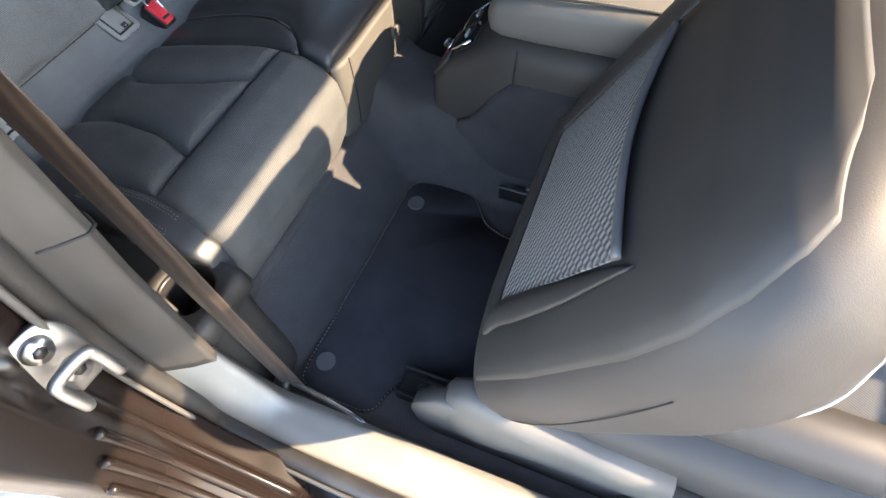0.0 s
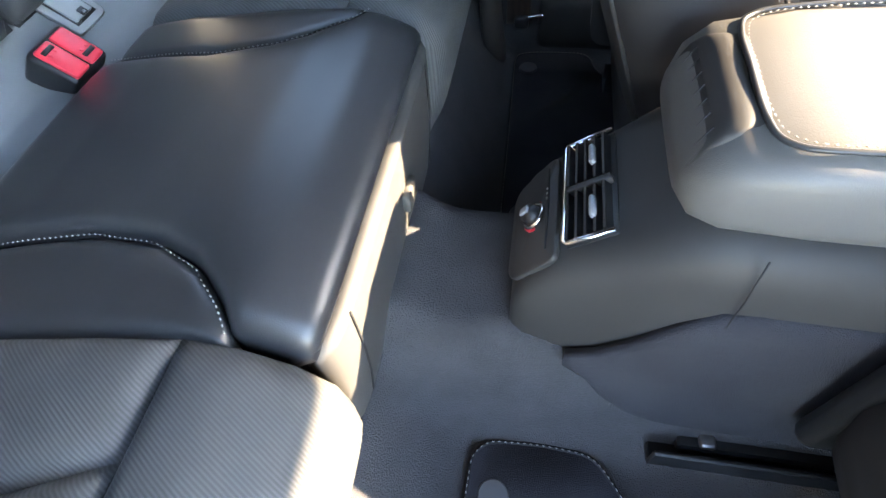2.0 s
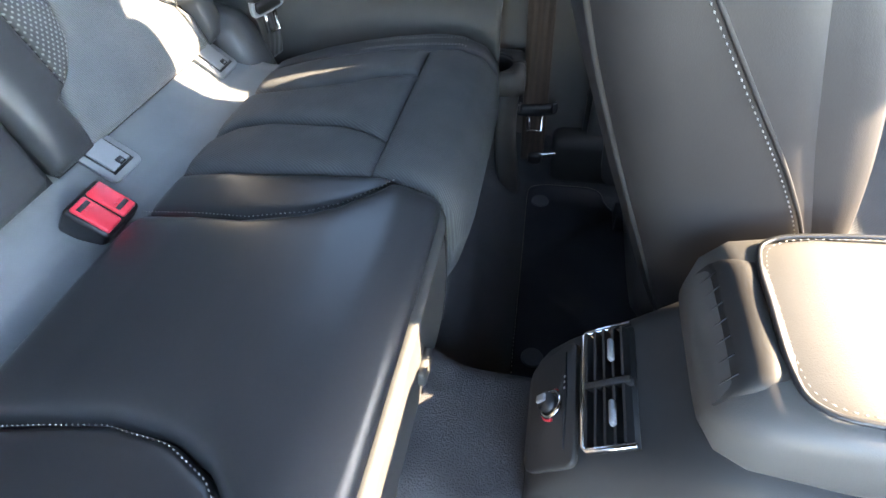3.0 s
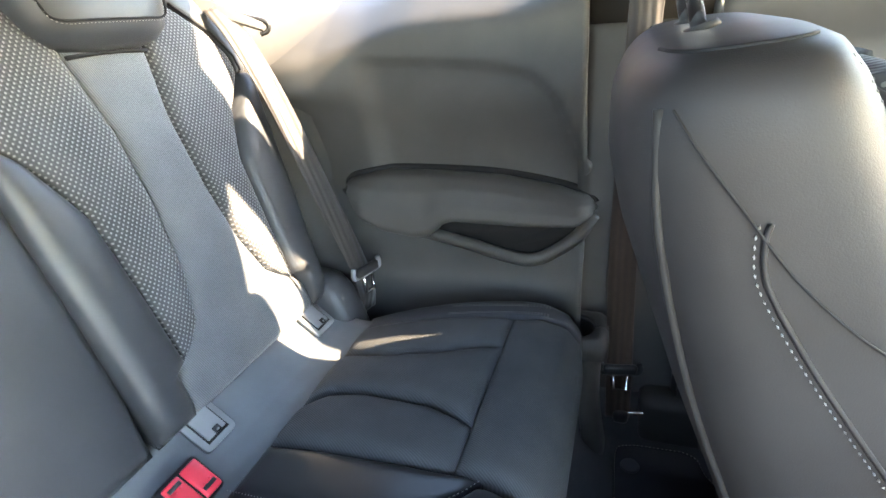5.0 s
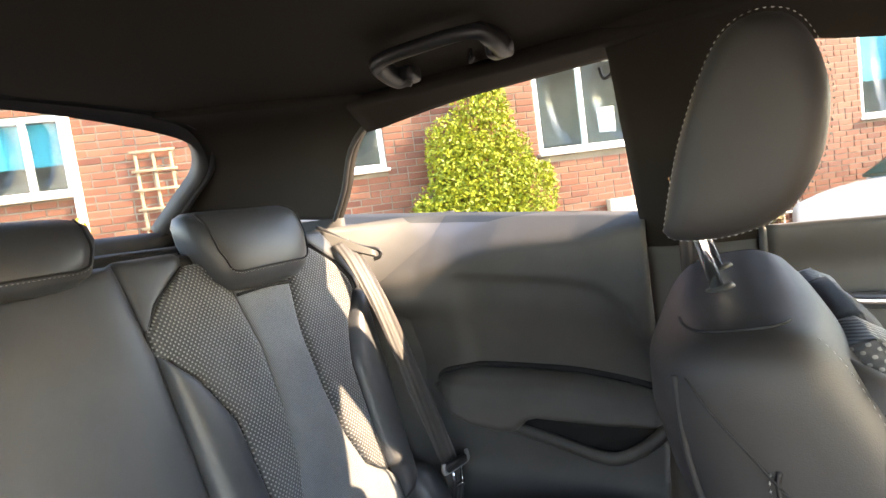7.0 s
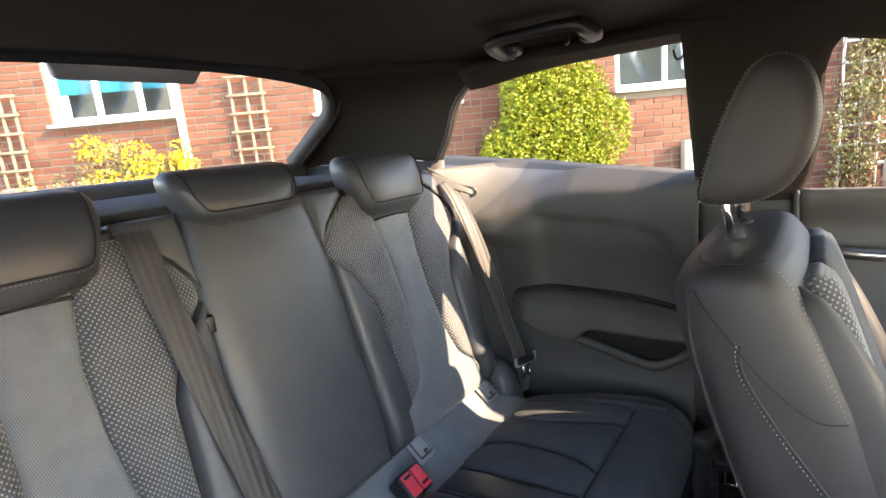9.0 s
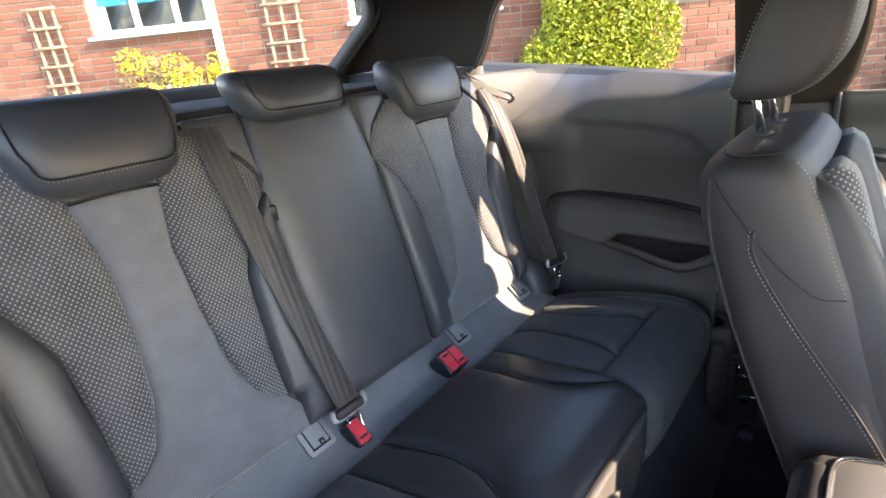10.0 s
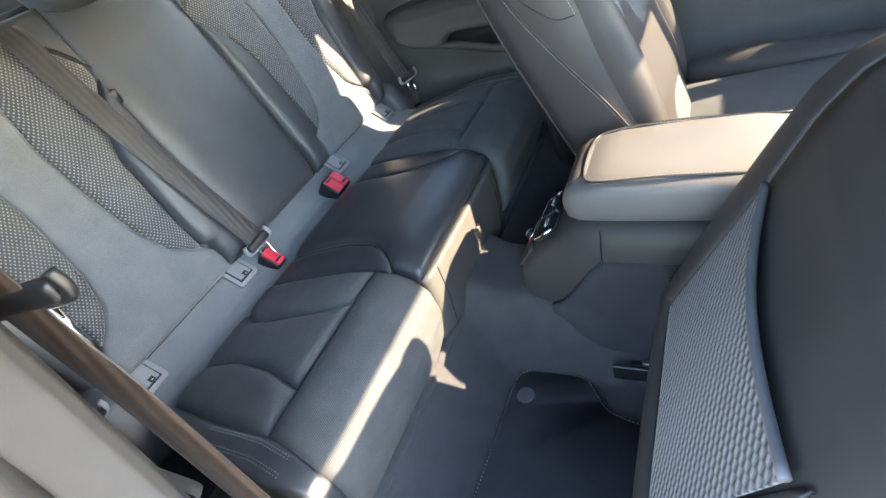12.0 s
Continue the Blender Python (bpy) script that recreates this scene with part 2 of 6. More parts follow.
SOIL = surface("dry_soil", (0.09, 0.065, 0.045), (0.15, 0.11, 0.075), 0.95, scale=5, grain=60, bump=0.8, depth=0.01)
PAPER = surface("white_paper", (0.75, 0.76, 0.78), (0.8, 0.81, 0.82), 0.8, bump=0)
INK = surface("blue_grey_print", (0.18, 0.24, 0.30), (0.25, 0.3, 0.36), 0.8, bump=0)
CARWHITE = surface("white_car_paint", (0.7, 0.7, 0.69), (0.76, 0.76, 0.75), 0.2, scale=3, bump=0, coat=0.8)
CARGLASS = surface("green_tinted_glass", (0.03, 0.07, 0.06), (0.04, 0.09, 0.075), 0.05, scale=3, bump=0, spec=0.8)


# ---- builders ----
def finish(name, bm, material, smooth=True):
    bmesh.ops.recalc_face_normals(bm, faces=bm.faces)
    me = bpy.data.meshes.new(name)
    bm.to_mesh(me)
    bm.free()
    if smooth:
        for p in me.polygons:
            p.use_smooth = True
    me.materials.append(material)
    return me


def part(name, bm, material, parent=None, label="", smooth=True):
    ob = new(name, finish(name, bm, material, smooth))
    if parent is not None:
        ob.parent = parent
    if label:
        ob["label"] = label
    return ob


def thing(name, label, category, at=(0, 0, 0), group="", kind=""):
    """An Empty at the base of a thing; its parts are modelled in world places and hung under it."""
    ob = new(name)
    ob.empty_display_size = 0.05
    ob.location = at
    tagged(ob, label, category, group, kind)
    return ob


def under(parent, ob):
    ob.parent = parent
    ob.matrix_parent_inverse = Matrix.Translation(parent.location).inverted() if parent.parent is None else Matrix.Identity(4)
    return ob


def add(name, bm, material, parent, label="", smooth=True):
    """A part in world places under a thing, or a sub-part under a part."""
    return under(parent, part(name, bm, material, None, label, smooth))


def interp(table, t):
    """Smooth value from rows (t, value)."""
    if t <= table[0][0]:
        return table[0][1]
    for (a, va), (b, vb) in zip(table, table[1:]):
        if t <= b:
            k = (t - a) / (b - a)
            return va + (vb - va) * k
    return table[-1][1]


def surf(f, nu, nv, thick=0.0, under_side=None):
    """A sheet f(u, v), closed to a body where a thickness or an under side is given."""
    bm = bmesh.new()
    P = [[Vector(f(i / nu, j / nv)) for j in range(nv + 1)] for i in range(nu + 1)]
    top = [[bm.verts.new(p) for p in row] for row in P]
    for i in range(nu):
        for j in range(nv):
            bm.faces.new((top[i][j], top[i + 1][j], top[i + 1][j + 1], top[i][j + 1]))
    if thick or under_side:
        low = []
        for i in range(nu + 1):
            row = []
            for j in range(nv + 1):
                if under_side:
                    row.append(bm.verts.new(under_side(i / nu, j / nv)))
                    continue
                du = P[min(i + 1, nu)][j] - P[max(i - 1, 0)][j]
                dv = P[i][min(j + 1, nv)] - P[i][max(j - 1, 0)]
                nrm = du.cross(dv)
                nrm = nrm.normalized() if nrm.length > 1e-12 else Vector((0, 0, 1))
                row.append(bm.verts.new(P[i][j] - nrm * thick))
            low.append(row)
        for i in range(nu):
            for j in range(nv):
                bm.faces.new((low[i][j], low[i][j + 1], low[i + 1][j + 1], low[i + 1][j]))
        rim = [(i, 0) for i in range(nu + 1)] + [(nu, j) for j in range(1, nv + 1)] + [(i, nv) for i in range(nu - 1, -1, -1)] + [(0, j) for j in range(nv - 1, 0, -1)]
        for (a, b), (c, d) in zip(rim, rim[1:] + rim[:1]):
            bm.faces.new((top[a][b], low[a][b], low[c][d], top[c][d]))
    return bm


def rounded_box(size, r=0.004, seg=2, at=(0, 0, 0), rot=None):
    bm = bmesh.new()
    bmesh.ops.create_cube(bm, size=1.0, matrix=Matrix.Diagonal((*size, 1)))
    r = min(r, 0.49 * min(size))
    if r > 0:
        bmesh.ops.bevel(bm, geom=list(bm.edges), offset=r, segments=seg, profile=0.5, affect='EDGES')
    m = Matrix.Translation(at) @ (rot.to_4x4() if rot is not None else Matrix.Identity(4))
    bmesh.ops.transform(bm, matrix=m, verts=bm.verts)
    return bm


def join(*bms):
    out = bms[0]
    for b in bms[1:]:
        me = bpy.data.meshes.new("tmp")
        b.to_mesh(me)
        b.free()
        out.from_mesh(me)
        bpy.data.meshes.remove(me)
    return out


def rings(loops, cap=True):
    """A skin over closed loops of equal length."""
    bm = bmesh.new()
    R = [[bm.verts.new(p) for p in lp] for lp in loops]
    k = len(R[0])
    for a, b in zip(R, R[1:]):
        for i in range(k):
            bm.faces.new((a[i], a[(i + 1) % k], b[(i + 1) % k], b[i]))
    if cap:
        bm.faces.new(R[0][::-1])
        bm.faces.new(R[-1])
    return bm


def smooth_path(pts, per=8):
    """A Catmull-Rom line through the points."""
    P = [Vector(p) for p in pts]
    if len(P) < 3:
        return [P[0].lerp(P[-1], i / per) for i in range(per + 1)]
    P = [2 * P[0] - P[1]] + P + [2 * P[-1] - P[-2]]
    out = []
    for i in range(1, len(P) - 2):
        a, b, c, d = P[i - 1:i + 3]
        for k in range(per):
            t = k / per
            out.append(0.5 * (2 * b + (c - a) * t + (2 * a - 5 * b + 4 * c - d) * t * t + (3 * b - a - 3 * c + d) * t ** 3))
    out.append(P[-2])
    return out


def sweep(path, profile, side=None, closed=False):
    """Carries a closed profile (across, up) along a path. side: the direction that 'across' keeps to."""
    path = [Vector(p) for p in path]
    loops = []
    last = None
    for i, p in enumerate(path):
        q = path[min(i + 1, len(path) - 1)] - path[max(i - 1, 0)]
        t = q.normalized()
        ref = Vector(side) if side is not None else (last if last is not None else (Vector((0, 0, 1)) if abs(t.z) < 0.9 else Vector((1, 0, 0))))
        s = (ref - t * ref.dot(t)).normalized()
        last = s
        n = t.cross(s)
        loops.append([p + s * a + n * b for a, b in profile])
    return rings(loops)


def round_profile(r, k=8):
    return [(r * math.cos(2 * math.pi * i / k), r * math.sin(2 * math.pi * i / k)) for i in range(k)]


def flat_profile(w, t):
    h, q = w / 2, t / 2
    return [(-h + q, -q), (h - q, -q), (h, 0), (h - q, q), (-h + q, q), (-h, 0)]


def tube(path, r, k=8):
    return sweep(path, round_profile(r, k))


def stitches(path, step=0.0065, r=0.0009, fill=0.62):
    """Short threads along a path, in one mesh."""
    P = [Vector(p) for p in path]
    bm = bmesh.new()
    dist, acc = 0.0, 0.0
    segs = []
    for a, b in zip(P, P[1:]):
        segs.append((dist, a, b, (b - a).length))
        dist += (b - a).length

    def at(d):
        for s, a, b, n in segs:
            if d <= s + n:
                return a.lerp(b, (d - s) / max(n, 1e-9))
        return P[-1]
    while acc + step * fill < dist:
        a, b = at(acc), at(acc + step * fill)
        t = (b - a).normalized()
        s = t.orthogonal().normalized()
        n = t.cross(s)
        m = (a + b) / 2
        v = [bm.verts.new(q) for q in (a, b, m + s * r, m + n * r, m - s * r, m - n * r)]
        for i in range(4):
            bm.faces.new((v[0], v[2 + i], v[2 + (i + 1) % 4]))
            bm.faces.new((v[1], v[2 + (i + 1) % 4], v[2 + i]))
        acc += step
    return bm


def plate(outline, thick, place, bevel=0.0):
    """A flat outline (a, b) given depth; place(a, b, d) puts it in the world."""
    bm = bmesh.new()
    lo = [bm.verts.new(place(a, b, 0)) for a, b in outline]
    hi = [bm.verts.new(place(a, b, thick)) for a, b in outline]
    k = len(outline)
    bm.faces.new(lo[::-1])
    top = bm.faces.new(hi)
    for i in range(k):
        bm.faces.new((lo[i], lo[(i + 1) % k], hi[(i + 1) % k], hi[i]))
    if bevel:
        bmesh.ops.bevel(bm, geom=list(top.edges), offset=bevel, segments=2, profile=0.5, affect='EDGES')
    return bm


def rounded_outline(pts, r, k=5):
    """Corners of a polygon rounded."""
    P = [Vector((*p, 0)) for p in pts]
    out = []
    n = len(P)
    for i in range(n):
        a, b, c = P[i - 1], P[i], P[(i + 1) % n]
        ra = min(r, 0.45 * (a - b).length, 0.45 * (c - b).length)
        s = b + (a - b).normalized() * ra
        e = b + (c - b).normalized() * ra
        for j in range(k + 1):
            t = j / k
            q = s.lerp(b, t).lerp(b.lerp(e, t), t)
            out.append((q.x, q.y))
    return out


def super_loop(cx, hw, hd, place, power=2.6, k=28):
    """A rounded-rectangle loop of half-width hw and half-depth hd."""
    out = []
    for i in range(k):
        a = 2 * math.pi * i / k
        c, s = math.cos(a), math.sin(a)
        out.append(place(cx + hw * math.copysign(abs(c) ** (2 / power), c), hd * math.copysign(abs(s) ** (2 / power), s)))
    return out


# ---- the car: floor, sides, roof ----
def smoothstep(t):
    t = max(0.0, min(1.0, t))
    return t * t * (3 - 2 * t)


def carpet_z(x, y):
    """The floor: foot wells at 0.265, the tunnel along the middle, the heel rise under the rear cushion."""
    tunnel = 0.170 * smoothstep((0.157 - abs(y)) / 0.085)
    heel = 0.16 * smoothstep((0.565 - x) / 0.14)
    side = 0.265 + 0.10 * smoothstep((abs(y) - 0.655) / 0.03)
    return max(0.265 + min(0.2, math.hypot(tunnel, heel)), side)


carpet = part("floor", surf(lambda u, v: (0.36 + 1.5 * u, -0.71 + 1.42 * v, carpet_z(0.36 + 1.5 * u, -0.71 + 1.42 * v)), 110, 120, 0.012), CARPET)
tagged(carpet, "dark grey moulded carpet over foot wells and tunnel", "carpet", kind="structure")

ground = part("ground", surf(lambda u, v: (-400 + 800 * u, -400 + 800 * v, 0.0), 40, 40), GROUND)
tagged(ground, "pale buff ground, lightened to bounce sun into the car", "ground", kind="structure")


CREASE = [(0.10, 1.035), (0.28, 1.022), (0.337, 1.015), (0.397, 0.998), (0.434, 0.96), (0.46, 0.887), (0.50, 0.776)]
SHOULDER = [(-0.10, 1.03), (0.0, 1.034), (0.06, 1.050), (0.12, 1.070), (0.18, 1.082), (0.25, 1.086), (0.35, 1.086), (0.45, 1.10)]


def panel_y(x, z):
    """Inner face of the side trim, as a distance from the middle of the car."""
    y = 0.72
    y -= 0.034 * smoothstep((z - 0.82) / 0.16)
    # swelling beside the backrest, and the shoulder that leans out to the window
    y -= 0.058 * smoothstep((0.13 - x) / 0.24) * smoothstep((z - 0.93) / 0.06)
    q = z - interp(SHOULDER, x)
    y += 1.45 * 0.5 * (q + math.sqrt(q * q + 0.00012))
    y -= 0.055 * smoothstep((0.70 - z) / 0.10) * (1 - 0.4 * smoothstep((0.50 - z) / 0.15))
    # sunk field under the moulded arch
    y += 0.015 * smoothstep((interp(CREASE, x) - z) / 0.014) * smoothstep((x - 0.06) / 0.06) * smoothstep((z - 0.70) / 0.08) * smoothstep((0.52 - x) / 0.03)
    return y


def belt_line(x):
    return 1.127 + 0.092 * (0.47 - x)


def side_panel(s, name, label):
    """Rear side trim, s = 1 beyond the tunnel, -1 on the doorway's side."""
    root = thing(name, label, "side panel", (0.1, s * 0.74, 0.3), kind="structure")

    def skin(u, v):
        x = -0.75 + 1.235 * u
        z = 0.28 + (belt_line(x) - 0.28) * v
        return (x, s * panel_y(x, z), z)
    add("trim_skin", surf(skin, 120, 90, 0.012 * s), PLASTIC_SOFT, root)

    def ledge(u, v):
        x = -0.75 + 1.235 * u
        return (x, s * (panel_y(x, belt_line(x)) + 0.07 * v), belt_line(x) + 0.003 * math.sin(math.pi * v) - 0.012 * v)
    add("window_ledge", surf(ledge, 30, 6, 0.01 * s), PLASTIC_SOFT, root)
    outer = surf(lambda u, v: (-0.95 + 1.44 * u, s * (0.87 - 0.02 * v), 0.30 + (belt_line(-0.95 + 1.44 * u) - 0.34) * v), 6, 4, 0.01 * s)
    add("outer_skin", outer, PAINT, root)
    low = [(0.010, 0.790), (0.022, 0.770), (0.053, 0.734), (0.10, 0.710), (0.177, 0.696), (0.27, 0.678), (0.337, 0.664), (0.39, 0.659), (0.433, 0.674), (0.475, 0.706), (0.500, 0.748)]
    crest = [(0.006, 0.788), (0.012, 0.797), (0.026, 0.806), (0.06, 0.814), (0.108, 0.819), (0.219, 0.817), (0.333, 0.810), (0.436, 0.791), (0.49, 0.772), (0.503, 0.757)]
    lip = [(0.006, 0.784), (0.022, 0.770), (0.053, 0.736), (0.10, 0.713), (0.165, 0.703), (0.197, 0.709), (0.222, 0.732), (0.245, 0.740), (0.388, 0.736), (0.470, 0.739), (0.490, 0.747), (0.503, 0.755)]

    def pod(u, v):
        x = 0.006 + 0.497 * u
        top = interp(crest, x)
        z1 = min(interp(lip, x), top - 0.003)
        taper = min(1.0, u / 0.10, (1 - u) / 0.06) ** 0.5
        prof = [(0.0, 0.000, 0.0), (0.05, 0.010, 0.0), (0.12, 0.026, 0.05), (0.3, 0.044, 0.27), (0.6, 0.058, 0.66), (0.8, 0.062, 0.92), (0.88, 0.057, 1.0), (0.94, 0.040, 1.03), (1.0, 0.0, 0.98)]
        d = interp([(p[0], p[1]) for p in prof], v) * taper
        k = interp([(p[0], p[2]) for p in prof], v)
        return (x, s * (0.722 - d), top + (z1 - top) * k)
    add("arm_pad", surf(pod, 70, 30, 0.004 * s), PLASTIC_SOFT, root, "moulded grey arm pad")
    # shade of the pocket's opening, drawn as a black sheet on the uncarved panel
    mouth = [(0.17, 0.706), (0.22, 0.742), (0.47, 0.744), (0.498, 0.756), (0.476, 0.712), (0.436, 0.682), (0.39, 0.667), (0.337, 0.672), (0.27, 0.686)]
    add("pocket_shade", plate(rounded_outline(mouth, 0.012), 0.006, lambda x, z, d: Vector((x, s * (0.7125 - d - 0.055 * smoothstep((0.70 - z) / 0.10)), z))), SEAM, root, "black sheet drawn for the shade inside the map pocket")
    bead = smooth_path([(x, s * (0.712 - 0.008 - 0.055 * smoothstep((0.70 - z) / 0.10)), z) for x, z in low], 6)
    add("pocket_rim", sweep(bead, [(-0.010, -0.006), (0.010, -0.006), (0.013, 0.004), (0.0, 0.010), (-0.013, 0.004)], (0, 0, 1)), PLASTIC_SOFT, root)
    # dark tube on the pad's top seam, thickened to draw the groove's shadow
    add("pod_seam_shade", tube(smooth_path([(x, s * (panel_y(x, z + 0.004) - 0.001), z + 0.004) for x, z in crest], 5), 0.0075, 8), SEAM, root)
    return root


side_panel(1, "wall_far", "dark grey moulded rear side trim with armrest and pocket")
side_panel(-1, "wall_near", "dark grey moulded rear side trim beside the doorway")


def roof_z(x, y):
    return 1.464 - 0.030 * (abs(y) / 0.64) ** 5 - 0.02 * max(0.0, (-0.15 - x)) - 0.02 * max(0.0, x - 0.6)


ceiling = part("ceiling", surf(lambda u, v: (-0.42 + 1.815 * u, -0.64 + 1.28 * v, roof_z(-0.42 + 1.815 * u, -0.64 + 1.28 * v)), 50, 50, -0.03), HEADLINER)
tagged(ceiling, "dark brown-grey fabric headliner", "headliner", kind="structure")


def window_top(x):
    return interp([(-0.03, 1.395), (0.1, 1.415), (0.2, 1.424), (0.47, 1.430), (0.66, 1.40), (0.80, 1.360), (0.95, 1.325), (1.2, 1.29)], x)


def side_frame(s, tag):
    """Roof rail, C pillar, B pillar and the glass between them on one side."""
    rail = surf(lambda u, v: (-0.06 + 1.455 * u, s * (0.62 + 0.06 * v), roof_z(-0.06 + 1.455 * u, 0.62) + (window_top(-0.06 + 1.455 * u) - roof_z(-0.06 + 1.455 * u, 0.62) - 0.004) * v), 40, 6, 0.03 * s)
    tagged(part("trim_roof_rail_" + tag, rail, HEADLINER), "dark cloth roof rail above the side window", "roof rail", kind="structure")
    edge_a = [(-0.215, 0.705, 1.185), (-0.165, 0.695, 1.255), (-0.115, 0.68, 1.342), (-0.03, 0.665, 1.398), (0.06, 0.65, 1.418)]
    edge_b = [(-0.70, 0.60, 1.20), (-0.60, 0.595, 1.29), (-0.50, 0.585, 1.365), (-0.44, 0.50, 1.435), (-0.40, 0.40, 1.445)]
    pa, pb = smooth_path(edge_a, 6), smooth_path(edge_b, 6)

    def pillar(u, v):
        k = v * (len(pa) - 1)
        i = min(int(k), len(pa) - 2)
        a = pa[i].lerp(pa[i + 1], k - i)
        b = pb[i].lerp(pb[i + 1], k - i)
        q = a.lerp(b, u)
        out = 0.05 * math.sin(math.pi * u) * (1 - 0.6 * v)
        return (q.x, s * (q.y + out), q.z + 0.3 * out)
    cp = thing("pillar_c_" + tag, "dark cloth-covered rear pillar trim", "pillar trim", (-0.3, s * 0.66, 1.18), kind="structure")
    add("pillar_skin", surf(pillar, 24, 24, -0.02 * s), HEADLINER, cp)
    low = surf(lambda u, v: (-0.76 + 0.56 * u, s * (0.60 + 0.1 * u), 0.9 + (1.205 - 0.015 * u - 0.9) * v), 12, 6, 0.02 * s)
    add("pillar_base", low, PLASTIC_SOFT, cp)
    add("window_seal", tube([Vector((p.x - 0.004, s * (p.y - 0.004), p.z)) for p in pa], 0.006), RUBBER, cp)

    def bpil(u, v):
        z = 1.06 + 0.395 * v
        x0 = interp([(1.06, 0.485), (1.127, 0.474), (1.41, 0.462), (1.46, 0.44)], z)
        x1 = interp([(1.06, 0.665), (1.12, 0.690), (1.20, 0.700), (1.30, 0.700), (1.34, 0.71), (1.38, 0.74), (1.44, 0.80)], z)
        bulge = 0.018 * math.sin(math.pi * u)
        return (x0 + (x1 - x0) * u, s * (0.715 - 0.10 * v ** 1.3 - bulge), z)
    bp = thing("pillar_b_" + tag, "dark trim pillar behind the front door with belt guide", "pillar trim", (0.56, s * 0.7, 1.06), kind="structure")
    add("pillar_skin", surf(bpil, 14, 20, 0.03 * s), HEADLINER, bp)
    slot = rounded_box((0.022, 0.02, 0.13), 0.008, 3, (0.560, s * 0.668, 1.20), Euler((radians(-12 * s), 0, radians(4))).to_matrix())
    add("belt_guide", slot, BLACK_PLASTIC, bp)
    lower = surf(lambda u, v: (0.47 + 0.20 * u, s * (0.728 - 0.004 * math.sin(math.pi * u) - 0.02 * smoothstep((0.5 - (0.28 + 0.80 * v)) / 0.15)), 0.28 + 0.80 * v), 8, 20, 0.02 * s)
    if s > 0:
        add("pillar_lower_trim", lower, PLASTIC_SOFT, bp)
    g = surf(lambda u, v: (-0.26 + 0.72 * u, s * (0.775 - 0.10 * v), belt_line(-0.26 + 0.72 * u) - 0.02 + (1.445 - belt_line(-0.26 + 0.72 * u) + 0.02) * v), 4, 4)
    w = part("window_quarter_" + tag, g, GLASS)
    w.visible_shadow = False
    tagged(w, "clear quarter window glass", "window", kind="structure")


side_frame(1, "far")
side_frame(-1, "near")

# rear hatch: trim ring, lower sill, seal, glass
hatch = thing("window_hatch", "rear hatch window with dark trim ring", "rear window", (-0.55, 0, 1.2), kind="structure")
ring_pts = [(-0.685, -0.585, 1.222), (-0.60, -0.60, 1.29), (-0.50, -0.608, 1.372), (-0.435, -0.53, 1.447), (-0.412, -0.3, 1.480), (-0.405, 0.0, 1.488), (-0.412, 0.3, 1.480), (-0.435, 0.53, 1.447), (-0.50, 0.608, 1.372), (-0.60, 0.60, 1.29), (-0.685, 0.585, 1.222)]
rp = smooth_path(ring_pts, 8)
add("seal", tube([p + Vector((0.012, -0.012 * (1 if p.y > 0 else -1) * min(1, abs(p.y) / 0.4), -0.008)) for p in rp], 0.007), RUBBER, hatch)
add("trim_ring", sweep([p + Vector((-0.03, 0, 0.0)) for p in rp], [(-0.03, -0.03), (0.012, -0.03), (0.03, 0.0), (0.012, 0.04), (-0.03, 0.04)]), PLASTIC, hatch)
add("lower_sill", rounded_box((0.12, 1.25, 0.05), 0.015, 3, (-0.745, 0, 1.195)), PLASTIC, hatch)
gp = surf(lambda u, v: (-0.44 - 0.32 * v, -0.62 + 1.24 * u, 1.455 - 0.245 * v + 0.02 * math.sin(math.pi * u)), 8, 4)
pane = add("pane", gp, GLASS, hatch)
pane.visible_shadow = False
brake_plan = rounded_outline([(-0.135, 0.0), (0.128, 0.0), (0.145, 0.034), (-0.152, 0.034)], 0.006, 3)
brake_light = plate(brake_plan, 0.03, lambda y, q, d: Vector((-0.452 + 0.5 * q - d, y, 1.420 + q + 0.2 * d)), 0.004)
add("brake_light_housing", brake_light, PLASTIC_GREY, hatch, "pale grey high brake light housing")
boot = part("floor_boot", rounded_box((1.22, 1.50, 0.10), 0.02, 2, (-0.22, 0, 0.34)), CARPET)
tagged(boot, "dark carpet boot floor under the rear seat", "boot floor", kind="structure")
back_wall = part("wall_tail", rounded_box((0.03, 1.4, 0.95), 0.005, 1, (-0.83, 0, 0.72)), PLASTIC)
tagged(back_wall, "dark tailgate lower trim", "tailgate", kind="structure")
dash_wall = part("wall_dash", rounded_box((0.30, 1.44, 0.52), 0.06, 4, (1.86, 0, 0.55)), PLASTIC)
tagged(dash_wall, "dark dashboard and bulkhead", "dashboard", kind="structure")

shelf = part("parcel_shelf", surf(lambda u, v: (-0.70 + 0.50 * u, -0.55 + 1.1 * v, 1.178 + 0.006 * math.sin(math.pi * v) - 0.006 * u), 10, 20, 0.02), CARPET)
tagged(shelf, "dark fabric parcel shelf behind the rear seat", "parcel shelf")

# far front door
door = thing("door_far", "closed front door trim with grab bar and armrest", "door", (1.1, 0.74, 0.35), kind="structure")


def door_skin(u, v):
    x = 0.668 + 1.0 * u
    z = 0.34 + 0.74 * v
    y = 0.735 - 0.03 * smoothstep((z - 1.0) / 0.07) - 0.05 * smoothstep((0.60 - z) / 0.1)
    y -= 0.05 * math.exp(-((z - 0.735) / 0.03) ** 2) * smoothstep((x - 0.72) / 0.1)
    return (x, y, z)


